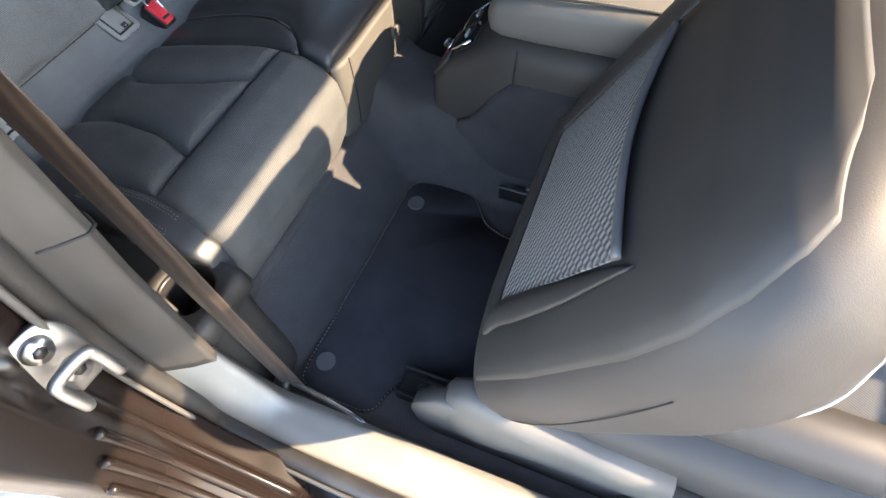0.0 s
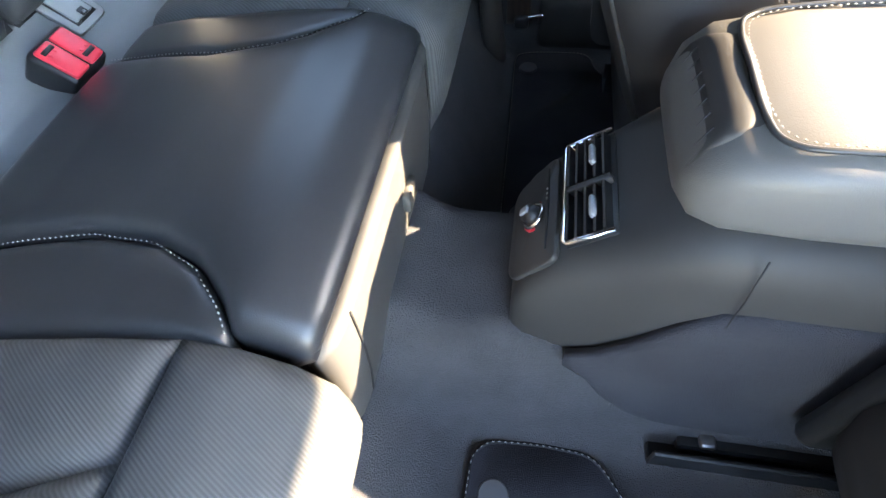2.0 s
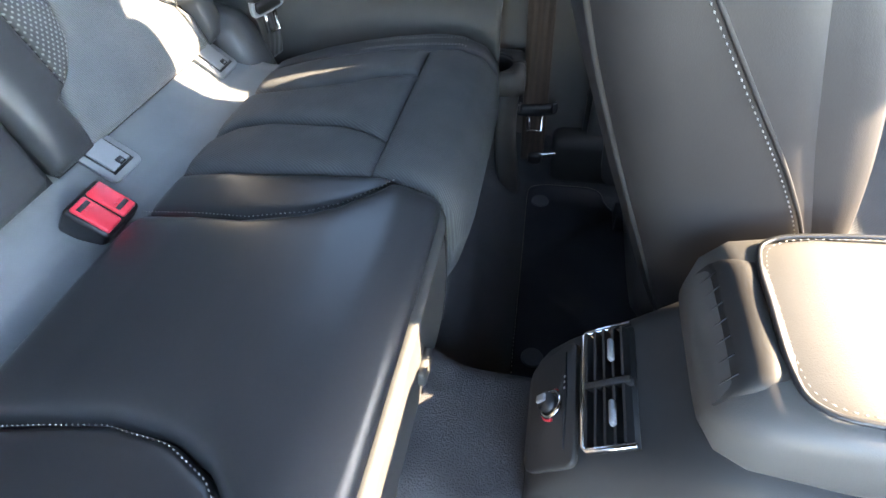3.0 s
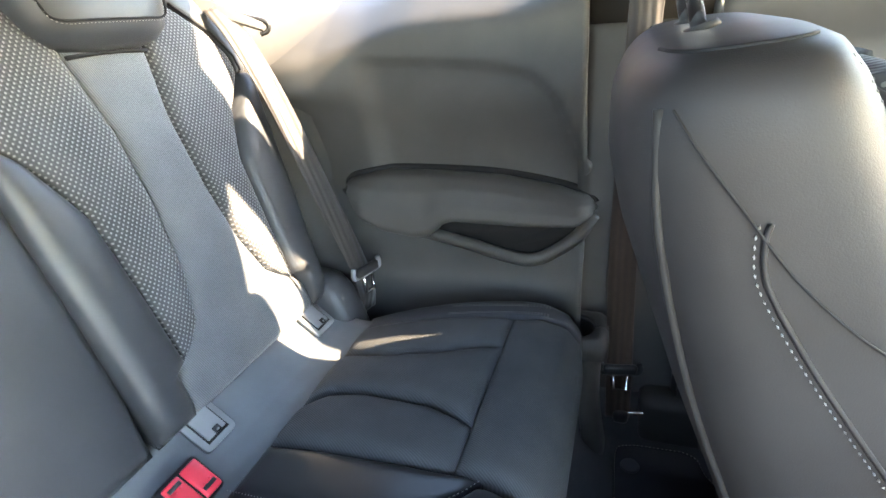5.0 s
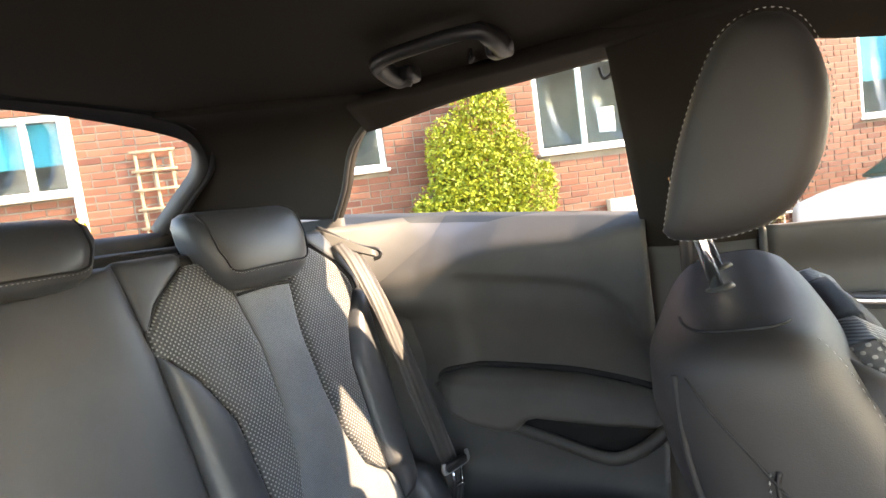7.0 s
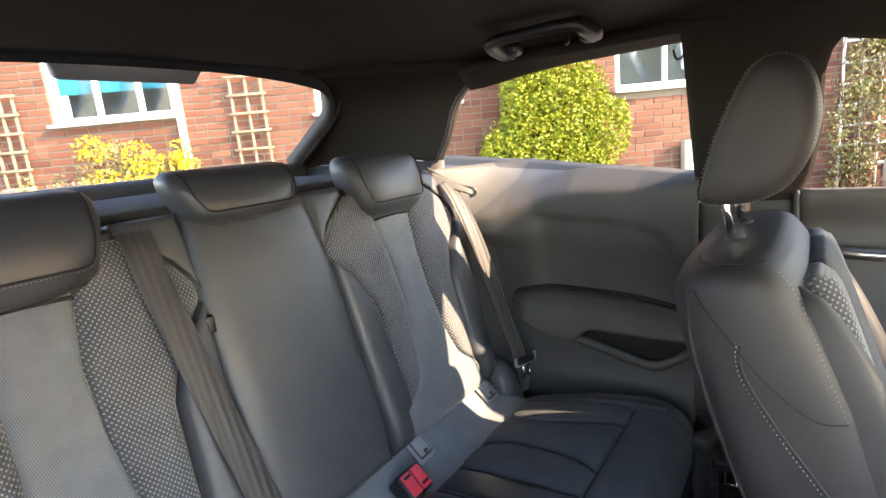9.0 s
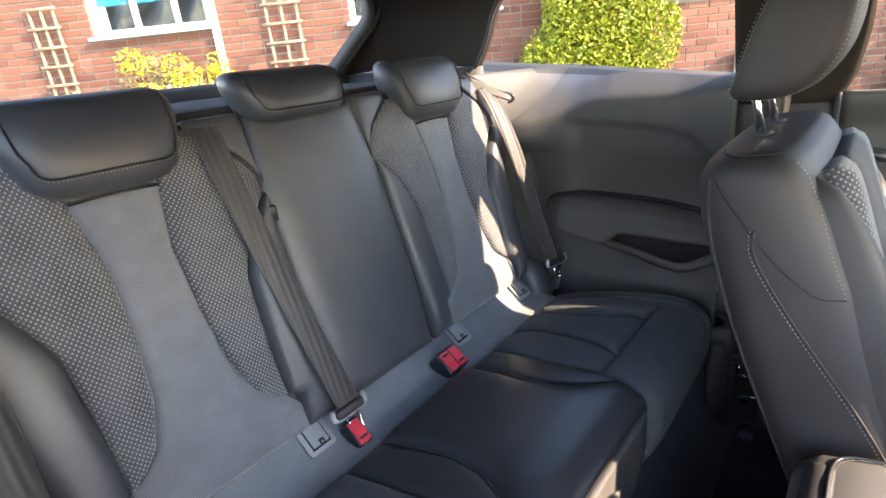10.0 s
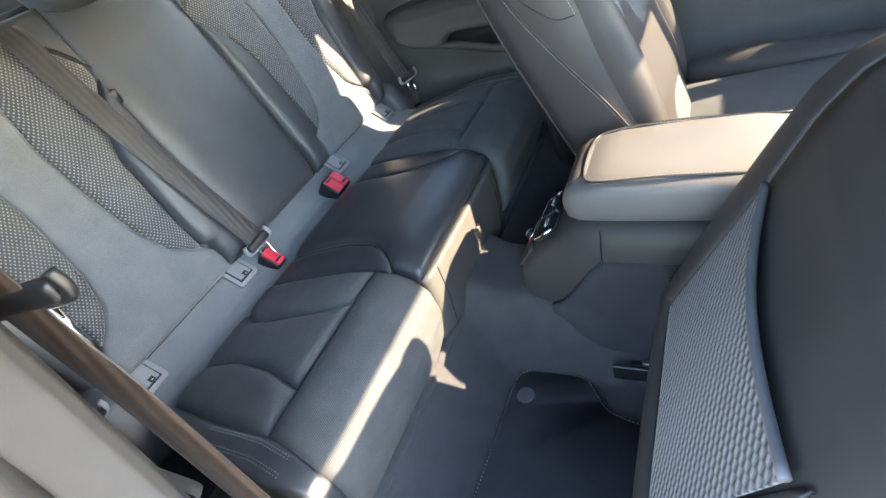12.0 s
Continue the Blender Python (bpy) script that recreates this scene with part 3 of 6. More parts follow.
add("door_skin", surf(door_skin, 50, 60, 0.02), PLASTIC_SOFT, door)
add("grab_bar", sweep(smooth_path([(0.72, 0.722, 0.955), (0.78, 0.705, 0.952), (1.0, 0.70, 0.945), (1.2, 0.705, 0.93), (1.3, 0.722, 0.92)], 6), flat_profile(0.026, 0.018), (0, 0, 1)), BRUSHED, door, "brushed aluminium grab bar")
add("door_pocket", rounded_box((0.7, 0.05, 0.10), 0.02, 3, (1.15, 0.70, 0.47)), BLACK_PLASTIC, door)
add("door_edge", rounded_box((0.012, 0.03, 0.72), 0.005, 2, (0.664, 0.715, 0.72)), RUBBER, door)
dg = surf(lambda u, v: (0.66 + 0.9 * u, 0.745 - 0.08 * v, 1.06 + 0.37 * v), 4, 4)
dw = part("window_door_far", dg, GLASS)
dw.visible_shadow = False
tagged(dw, "clear front door glass", "window", kind="structure")
far_sill = part("trim_sill_far", rounded_box((1.2, 0.09, 0.11), 0.02, 3, (1.2, 0.70, 0.33)), PLASTIC)
tagged(far_sill, "dark grained plastic sill trim", "sill trim", kind="structure")

# doorway on the near side: sill, scuff plate, jamb, striker, seals
sill = thing("trim_sill", "grained plastic door sill trim, sunlit", "sill trim", (0.9, -0.72, 0.28), kind="structure")


def sill_skin(u, v):
    x = 0.40 + 1.35 * u
    up = 0.30 * smoothstep((interp([(0.3, 0.60), (0.5, 0.625), (1.0, 0.565)], v) - x) / 0.13) ** 1.2 * smoothstep(v / 0.5)
    a = [(0.0, -0.672, 0.30), (0.25, -0.676, 0.355), (0.45, -0.69, 0.378), (0.75, -0.728, 0.388), (1.0, -0.752, 0.385)]
    y = interp([(r[0], r[1]) for r in a], v)
    z = interp([(r[0], r[2]) for r in a], v)
    return (x, y, z + up)


add("sill_skin", surf(sill_skin, 70, 16, -0.01), SILL, sill)
SEAL_X = [(0.36, 0.60), (0.406, 0.557), (0.46, 0.547), (0.528, 0.545), (0.646, 0.545), (0.70, 0.557), (0.774, 0.576), (0.86, 0.597), (1.0, 0.617), (1.25, 0.632)]
NOSE_X = [(0.36, 0.635), (0.526, 0.598), (0.668, 0.612), (0.80, 0.626), (0.86, 0.630), (0.94, 0.630), (1.1, 0.627)]


def outer_sill(u, v):
    x = 0.50 + 1.25 * u
    up = 0.10 * smoothstep((0.60 - x) / 0.08) ** 1.4
    return (x, -0.772 - 0.11 * v, 0.376 + up - 0.01 * v - 0.16 * v * v)


tagged(part("trim_body_sill", surf(outer_sill, 70, 10, -0.01), PAINT), "glossy black painted door sill", "sill", kind="structure")
seal_path = smooth_path([(1.7, -0.764, 0.392), (0.9, -0.764, 0.395), (0.68, -0.764, 0.396), (0.60, -0.762, 0.400), (0.545, -0.759, 0.425)] + [(interp(SEAL_X, z), -0.757 + 0.06 * max(0, z - 0.8), z) for z in (0.49, 0.56, 0.64, 0.72, 0.80, 0.90, 1.0, 1.12, 1.25)], 8)
tagged(part("trim_door_seal", tube(seal_path, 0.013, 10), RUBBER), "black rubber door seal", "door seal", kind="structure")
lip = [p + Vector((0.012, -0.016, -0.004)) for p in seal_path]
tagged(part("trim_flange", sweep(lip, flat_profile(0.016, 0.006)), PLASTIC_SOFT), "grey sill flange line", "flange", kind="structure")

jamb = thing("pillar_jamb", "glossy black painted door jamb", "door jamb", (0.55, -0.80, 0.4), kind="structure")


def jamb_skin(u, v):
    z = 0.365 + 0.93 * v
    a = interp(SEAL_X, z)
    foot = 0.10 * smoothstep((0.58 - z) / 0.2) ** 1.5
    out = interp([(0.0, 0.0), (0.25, 0.012), (0.40, 0.040), (0.50, 0.050), (0.85, 0.052), (1.0, 0.02)], u)
    return (a + foot + out, -0.768 - 0.12 * u + 0.06 * max(0, z - 0.8), z)


add("jamb_skin", surf(jamb_skin, 30, 50, -0.01), PAINT, jamb)
for k in range(4):
    pth = smooth_path([Vector(jamb_skin(0.30 + 0.17 * k, w)) + Vector((0.002, 0, 0)) for w in (0.40 - 0.04 * k, 0.30 - 0.03 * k, 0.20 - 0.02 * k, 0.10 - 0.015 * k, 0.03)], 8)
    add("pressing", tube(pth, 0.006, 8), PAINT, jamb)

striker = thing("door_striker", "zinc-plated door striker with two bolts", "striker", (0.6, -0.787, 0.785))
st_rot = Euler((0, radians(-10), radians(-6))).to_matrix()
st = lambda d, e, h: Vector((0.603, -0.787, 0.790)) + st_rot @ (0.84 * Vector((d, e, h)))
add("base_plate", plate(rounded_outline([(-0.029, -0.044), (0.024, -0.044), (0.029, 0.020), (0.018, 0.044), (-0.026, 0.044)], 0.014, 5), 0.007, lambda e, h, d: st(d, e, h), 0.002), STEEL, striker)
loop_path = smooth_path([st(0.004, -0.020, -0.042), st(0.024, -0.020, -0.042), st(0.031, -0.020, -0.036), st(0.032, -0.020, -0.004), st(0.032, -0.014, 0.004), st(0.032, 0.014, 0.004), st(0.032, 0.020, -0.004), st(0.031, 0.020, -0.036), st(0.024, 0.020, -0.042), st(0.004, 0.020, -0.042)], 5)
add("loop", tube(loop_path, 0.0055, 10), STEEL, striker, "square steel striker loop")
for e, h in ((-0.002, 0.024), (0.002, -0.018)):
    b = bmesh.new()
    bmesh.ops.create_cone(b, cap_ends=True, segments=18, radius1=0.0125, radius2=0.0105, depth=0.007, matrix=Matrix.Translation(st(0.010, e, h)) @ st_rot.to_4x4() @ Matrix.Rotation(radians(90), 4, 'Y'))
    add("bolt", b, BRUSHED, striker)
    b = bmesh.new()
    bmesh.ops.create_cone(b, cap_ends=True, segments=6, radius1=0.0055, radius2=0.0055, depth=0.002, matrix=Matrix.Translation(st(0.0138, e, h)) @ st_rot.to_4x4() @ Matrix.Rotation(radians(90), 4, 'Y'))
    add("bolt_recess", b, BLACK_PLASTIC, striker)

# trim that hangs over the doorway's rear edge
bolster_trim = thing("trim_pillar_cover", "soft grey pillar cover trim at the doorway", "pillar cover", (0.5, -0.69, 0.5), kind="structure")


def cover(u, v):
    z = 0.60 + 0.53 * v
    n, q = interp(NOSE_X, z), interp(SEAL_X, z) + 0.006
    inn = 0.06 * max(0, z - 0.8)
    row = [(0.43, -0.715), (0.47, -0.703), (n - 0.055, -0.698), (n - 0.022, -0.699), (n - 0.005, -0.705), (n, -0.714), (0.6 * n + 0.4 * q, -0.730), (q, -0.748)]
    k = u * (len(row) - 1)
    i = min(int(k), len(row) - 2)
    a, b = row[i], row[i + 1]
    return (a[0] + (b[0] - a[0]) * (k - i), a[1] + (b[1] - a[1]) * (k - i) + inn, z)


add("cover_skin", surf(cover, 28, 36, -0.006), PLASTIC, bolster_trim)
add("joint", tube([Vector(cover(0.2 + 0.75 * i / 24, 0.485 + 0.026 * i / 24)) + Vector((0.001, 0.001, 0)) for i in range(25)], 0.0016, 6), SEAM, bolster_trim)


# front of the roof: pillars and windscreen
for s, tag in ((-1, "near"), (1, "far")):
    pa_ = smooth_path([(1.36, s * 0.63, 1.40), (1.55, s * 0.66, 1.27), (1.75, s * 0.69, 1.12), (2.02, s * 0.71, 0.95)], 6)
    tagged(part("pillar_a_" + tag, sweep(pa_, [(-0.035, -0.03), (0.03, -0.035), (0.04, 0.0), (0.02, 0.035), (-0.03, 0.03)], (0, 1, 0)), HEADLINER), "dark trim pillar beside the windscreen", "pillar trim", kind="structure")
# unseen block, added to keep sun off the far front cushion
tagged(part("wall_dash_shade", rounded_box((0.46, 1.00, 0.56), 0.05, 4, (1.72, 0.20, 0.635)), PLASTIC), "unseen dark dashboard block, added to shade the far front seat", "dashboard", kind="structure")
# unseen; its drop below the roof is added to cut sun on the cushion
header = surf(lambda u, v: (1.390 + 0.175 * u, -0.66 + 1.32 * v, 1.446 - 0.06 * u - 0.168 * u * u), 8, 10, -0.02)
tagged(part("trim_header", header, HEADLINER), "unseen windscreen header trim, hung low to shade the rear cushion", "header trim", kind="structure")
screen = part("window_screen", surf(lambda u, v: (1.565 + 0.475 * u, -0.66 + 1.32 * v, 1.220 - 0.26 * u - 0.10 * u * u + 0.02 * math.sin(math.pi * v)), 8, 8), SCREEN)
screen.visible_shadow = False
tagged(screen, "clear windscreen glass", "window", kind="structure")


# ---- rear seat ----
SEAT_Y = 0.363
NB = Vector((0.963, 0, 0.27))


def back_point(y, z, h):
    p = Vector((-0.28 * (z - 0.66), y, z))
    return p + NB * h


STRIP_W = [(0.58, 0.152), (0.665, 0.150), (0.690, 0.130), (0.700, 0.112), (0.725, 0.083), (0.790, 0.061), (0.890, 0.049), (0.990, 0.047), (1.085, 0.063), (1.16, 0.066)]
MESH_W = [(0.686, 0.131), (0.785, 0.134), (0.900, 0.142), (0.930, 0.155), (0.980, 0.180), (1.000, 0.200), (1.035, 0.230), (1.060, 0.228), (1.100, 0.198), (1.148, 0.135)]
EDGE_OUT = [(0.58, 0.190), (0.64, 0.197), (0.84, 0.232), (1.03, 0.252), (1.10, 0.24), (1.18, 0.185)]
EDGE_IN = [(0.58, 0.212), (0.66, 0.216), (0.85, 0.222), (1.02, 0.226), (1.15, 0.238), (1.18, 0.235)]


def quilt(place, lo, hi, v0, v1, bulge, nu=14, nv=40, groove=0.006, thick=0.03, power=4, ends=10):
    """A padded panel between two lines lo(v) and hi(v), sunk at its seams."""
    def f(u, v, drop=0.0):
        t = v0 + (v1 - v0) * v
        a, b = lo(t), hi(t)
        e = 1 - abs(2 * u - 1) ** power
        g = 1 - abs(2 * v - 1) ** ends
        h = -groove + (groove + bulge) * math.sqrt(max(0.0, e)) * math.sqrt(max(0.0, g))
        return place(a + (b - a) * u, t, h - drop)
    return surf(f, nu, nv, 0, lambda u, v: f(u, v, thick))


rear_seat = thing("bench", "black leather and cloth rear bench seat, partly in sun", "car seat", (0.2, 0, 0.30))


def rear_back(s, label):
    """One outer rear backrest; s = -1 at the doorway, 1 beyond."""
    P = lambda e, z, h: back_point(s * (SEAT_Y + e), z, h)

    def core(u, v):
        z = 0.612 + 0.553 * v
        a, b = -interp(EDGE_IN, z), interp(EDGE_OUT, z)
        return P(a + (b - a) * u, z, -0.012 - 0.02 * max(0, v - 0.94) / 0.06)
    root = add("backrest", surf(core, 20, 30, 0.09 * s), LEATHER_DARK, rear_seat, label)
    add("centre_panel", quilt(P, lambda z: -interp(STRIP_W, z), lambda z: interp(STRIP_W, z), 0.618, 1.09, 0.006, 20, 60, 0.004), CLOTH, root, "plain grey cloth centre panel")
    add("top_insert", quilt(P, lambda z: -0.064, lambda z: 0.064, 1.082, 1.155, 0.008, 12, 12, 0.005), CLOTH, root)
    for k in (-1, 1):
        def lo(z, k=k):
            return k * min(interp(STRIP_W, z), interp(MESH_W, z) - 0.001)

        def hi(z, k=k):
            return k * interp(MESH_W, z)
        add("mesh_panel", quilt(P, lo, hi, 0.687, 1.148, 0.010, 14, 60, 0.004), DOTS, root, "dotted black and grey mesh fabric")
        edge = EDGE_OUT if k > 0 else EDGE_IN
        add("bolster", quilt(P, lambda z, k=k: k * max(interp(STRIP_W, z) if z < 0.69 else 0, interp(MESH_W, z) if z > 0.686 else 0.150), lambda z, k=k, edge=edge: k * interp(edge, z), 0.618, 1.034, 0.022, 14, 50, 0.004, 0.05, 2.5), LEATHER, root, "smooth black leather bolster")
        add("shoulder", quilt(P, lambda z, k=k: k * interp(MESH_W, z), lambda z, k=k, edge=edge: k * interp(edge, z), 1.03, 1.17, 0.006, 8, 20, 0.004, 0.05), LEATHER, root)
        line = [P(k * (interp(MESH_W, z) + 0.004), z, 0.004) for z in [1.035 + 0.11 * i / 24 for i in range(25)]]
        add("piping", tube(line, 0.0022, 6), SEAM, root)
    fold = [P(-0.062 + 0.124 * i / 10, 1.083 + 0.003 * math.sin(math.pi * i / 10), 0.003) for i in range(11)]
    add("fold_seam", tube(fold, 0.003, 6), SEAM, root)
    return root


add("back_board", surf(lambda u, v: (-0.28 * (0.50 + 0.64 * v - 0.66) - 0.115, -0.57 + 1.14 * u, 0.50 + 0.64 * v), 8, 8, 0.02), CARPET, rear_seat)
rear_back(-1, "black leather and dotted mesh rear backrest, upright")
rear_back(1, "black leather and dotted mesh rear backrest, half in sun")

for s in (-1, 1):
    pad = [super_loop(0, hx, hy, lambda a, b, z=z, s=s: Vector((0.012 + a - 0.25 * (z - 0.58), s * (0.572 + b), z)), 2.6, 28) for hx, hy, z in ((0.058, 0.046, 0.50), (0.058, 0.046, 0.58), (0.054, 0.042, 0.62), (0.044, 0.034, 0.645), (0.024, 0.018, 0.658))]
    add("corner_pad", rings(pad), LEATHER, rear_seat, "soft leather corner between cushion and backrest")
CEN_W = [(0.58, 0.132), (0.64, 0.135), (0.70, 0.141), (0.85, 0.145), (1.02, 0.142), (1.15, 0.126), (1.18, 0.12)]
mid = add("centre_backrest", quilt(back_point, lambda z: -interp(CEN_W, z), lambda z: interp(CEN_W, z), 0.618, 1.165, 0.016, 24, 50, 0.002, 0.06, 6, 24), LEATHER, rear_seat, "plain black leather centre backrest")
add("catch", rounded_box((0.012, 0.018, 0.03), 0.004, 2, tuple(back_point(-0.142, 0.99, 0.012))), BLACK_PLASTIC, mid)

deck = thing("backrest_top", "dark plastic top rail behind the rear backrests", "seat rail", (-0.18, 0, 1.14), kind="structure")
add("rail", rounded_box((0.10, 1.05, 0.03), 0.012, 3, (-0.20, 0, 1.148)), BLACK_PLASTIC, deck)


def rear_headrest(yc, z0, z1, w0, w1, label):
    loops = []
    H = z1 - z0
    rows = [(0.0, 0.55, 0.50, -0.005), (0.06, 0.80, 0.78, -0.002), (0.18, 0.94, 0.97, 0.0), (0.4, 1.0, 1.0, 0.0), (0.65, 1.06, 0.98, -0.004), (0.85, 1.05, 0.86, -0.010), (0.95, 0.98, 0.68, -0.016), (1.0, 0.86, 0.45, -0.02)]
    for t, kw, kd, dx in rows:
        w = (w0 + (w1 - w0) * t) * kw
        loops.append(super_loop(0, w, 0.058 * kd, lambda a, b, t=t, dx=dx: Vector((-0.138 + dx + b - 0.012 * t, yc + a, z0 + H * t)), 3.2, 36))
    body = rings(loops)
    bmesh.ops.subdivide_edges(body, edges=[e for e in body.edges if abs(e.verts[0].co.z - e.verts[1].co.z) > 1e-5], cuts=1, smooth=0.6)
    root = add("headrest", body, LEATHER, rear_seat, label)
    seam = []
    for i in range(41):
        a = i / 40
        # down one side of the front face, across under it and up the other
        if a < 0.32:
            y, t = -0.88, 0.96 - (0.96 - 0.26) * a / 0.32
        elif a < 0.68:
            y, t = -0.88 + 1.76 * (a - 0.32) / 0.36, 0.26
        else:
            y, t = 0.88, 0.26 + (0.96 - 0.26) * (a - 0.68) / 0.32
        cut = 0.15 * max(0, 0.55 - t) / 0.3
        yy = y * (1 - cut * abs(y))
        w = (w0 + (w1 - w0) * t)
        xf = -0.138 - 0.012 * t + 0.058 * interp([(r[0], r[2]) for r in rows], t) * (1 - abs(yy) ** 5) ** 0.3 + interp([(r[0], r[3]) for r in rows], t)
        seam.append(Vector((xf + 0.0012, yc + yy * w, z0 + H * t)))
    seam = smooth_path(seam[::2], 3)
    add("seam", tube(seam, 0.0016, 6), SEAM, root)
    add("stitching", stitches([p + Vector((0.001, 0, -0.0035)) for p in seam], 0.0052, 0.0006), THREAD, root, "pale stitching")
    for dy in (-0.05, 0.05):
        add("post", tube([(-0.15, yc + dy, z0 - 0.03), (-0.145, yc + dy, z0 + 0.02)], 0.006), BLACK_PLASTIC, root)
    return root


rear_headrest(-SEAT_Y, 1.088, 1.226, 0.108, 0.118, "black leather rear headrest with pale stitching")
rear_headrest(0.002 - 0.02, 1.142, 1.236, 0.108, 0.116, "low black leather centre headrest with pale stitching")
rear_headrest(SEAT_Y + 0.003, 1.088, 1.230, 0.108, 0.118, "black leather rear headrest with pale stitching")

# cushion
PROF = [(0.0, (0.105, 0.572)), (0.18, (0.20, 0.592)), (0.40, (0.32, 0.609)), (0.52, (0.385, 0.614)), (0.60, (0.430, 0.612)), (0.68, (0.468, 0.597)), (0.75, (0.490, 0.568)), (0.83, (0.494, 0.525)), (0.92, (0.478, 0.465)), (1.0, (0.440, 0.385))]
PROF_X = [(t, p[0]) for t, p in PROF]
PROF_Z = [(t, p[1]) for t, p in PROF]


def cushion_point(y, t, h):
    x, z = interp(PROF_X, t), interp(PROF_Z, t)
    dx, dz = interp(PROF_X, t + 0.03) - interp(PROF_X, t - 0.03), interp(PROF_Z, t + 0.03) - interp(PROF_Z, t - 0.03)
    n = Vector((-dz, 0, dx)).normalized()
    return Vector((x, y, z)) + n * h


def t_of_x(x):
    return interp([(p[0], t) for t, p in PROF[:7]], x)


bench = rear_seat
SEAM_A = [(0.0, -0.300), (t_of_x(0.15), -0.330), (t_of_x(0.21), -0.332), (t_of_x(0.32), -0.312), (0.52, -0.285), (1, -0.28)]
SEAM_B = [(0.0, -0.440), (t_of_x(0.14), -0.431), (t_of_x(0.20), -0.424), (t_of_x(0.30), -0.437), (0.52, -0.466), (1, -0.47)]
IN_Y = [(0.0, -0.226), (0.52, -0.205), (0.70, -0.208), (1.0, -0.205)]
OUT_Y = [(0.0, -0.520), (0.30, -0.540), (0.52, -0.545), (0.70, -0.562), (1.0, -0.565)]
for s in (-1, 1):
    Q = lambda y, t, h, s=s: cushion_point(-s * y, t, h)
    f = lambda tab: (lambda t: interp(tab, t))
    add("seat_panel", quilt(Q, f(SEAM_A), f(IN_Y), 0.0, 0.52, 0.010, 12, 30, 0.005, 0.03), CLOTH_CUSHION, bench)
    add("seat_panel", quilt(Q, f(SEAM_B), f(SEAM_A), 0.0, 0.52, 0.012, 14, 30, 0.005, 0.03), CLOTH_CUSHION, bench)
    add("seat_panel", quilt(Q, f(OUT_Y), f(SEAM_B), 0.0, 0.52, 0.010, 12, 30, 0.005, 0.03), CLOTH_CUSHION, bench)
    add("front_roll", quilt(Q, f(OUT_Y), f(IN_Y), 0.52, 1.0, 0.010, 30, 40, 0.004, 0.04, 10, 8), CLOTH_CUSHION, bench, "ribbed black cloth front roll")
    WING = [(0.0, -0.560), (0.3, -0.595), (0.55, -0.605), (0.72, -0.60), (0.9, -0.585)]
    add("side_bolster", quilt(Q, f(WING), f(OUT_Y), 0.0, 0.97, 0.004, 10, 50, 0.002, 0.05, 5), LEATHER, bench, "black leather side bolster with pale double stitching")
    for off in (0.000, 0.003, 0.016, 0.019):
        ln = [Q(interp(OUT_Y, t) - 0.008 - 1.6 * off, t, 0.0050) for t in [0.30 + 0.33 * i / 30 for i in range(31)]]
        add("stitching", stitches(ln, 0.0055, 0.0007), THREAD, bench, "pale stitching")
    INNER = [(0.0, -0.140), (0.30, -0.122), (0.42, -0.130), (0.50, -0.150), (0.555, -0.180), (0.58, -0.200), (1.0, -0.200)]
    add("inner_strip", quilt(Q, f(IN_Y), f(INNER), 0.0, 0.58, 0.006, 10, 30, 0.004, 0.03), LEATHER_DARK, bench)
    ln = [Q(interp(INNER, t) - 0.003, t, 0.005) for t in [0.58 * i / 60 for i in range(61)]]
    add("stitching", stitches(ln, 0.0055, 0.0009), THREAD, bench, "pale stitching")
CEN = [(0.0, 0.137), (0.30, 0.120), (0.42, 0.128), (0.50, 0.148), (0.555, 0.178), (0.58, 0.198), (1.0, 0.198)]
add("middle_panel", quilt(cushion_point, lambda t: -interp(CEN, t), lambda t: interp(CEN, t), 0.0, 0.705, 0.018, 40, 50, 0.004, 0.05, 8, 16), LEATHER_DARK, bench, "smooth black leather middle panel")
skirt = surf(lambda u, v: (0.455 - 0.03 * v, -0.58 + 1.16 * u, 0.42 - 0.10 * v), 20, 4, 0.02)
add("base_skirt", skirt, CARPET, bench)
flap = thing("seat_front_flap", "dark plastic flap with catch on the middle of the cushion front", "flap", (0.49, 0, 0.45))
flap_at = lambda y, v, h=0.0: Vector((0.484 - 0.010 * v + 0.004 * math.sin(math.pi * v) + h, y, 0.584 - 0.165 * v))
add("cover", surf(lambda u, v: flap_at(0.198 - 0.396 * u, v, -0.012 * (2 * u - 1) ** 16), 24, 16, 0.02), PLASTIC_SOFT, flap, "upright trim board under the middle of the cushion")
for y in (-0.155, 0.155):
    add("joint", tube([flap_at(y, 0.02 + 0.96 * i / 10, 0.0004) for i in range(11)], 0.0012, 6), SEAM, flap)
add("catch", rounded_box((0.010, 0.036, 0.024), 0.004, 3, tuple(flap_at(0.023, 0.40, 0.003))), PLASTIC_SOFT, flap)
add("catch_recess", rounded_box((0.003, 0.018, 0.006), 0.001, 2, tuple(flap_at(0.023, 0.42, 0.0070))), BLACK_PLASTIC, flap)

# band between cushion and backrests
BAND = [(-0.075, 0.618), (-0.02, 0.620), (0.0, 0.612), (0.02, 0.595), (0.038, 0.581), (0.055, 0.573), (0.085, 0.568), (0.118, 0.566)]
add("seat_band", surf(lambda u, v: (-0.075 + 0.193 * u, -0.555 + 1.11 * v, interp(BAND, -0.075 + 0.193 * u)), 36, 40, 0.05), STRIP, rear_seat, "grey cloth band along the foot of the backrests")
SLOPE = Matrix((Vector((0.755, 0, -0.656)), Vector((0, 1, 0)), Vector((0.656, 0, 0.755)))).transposed()


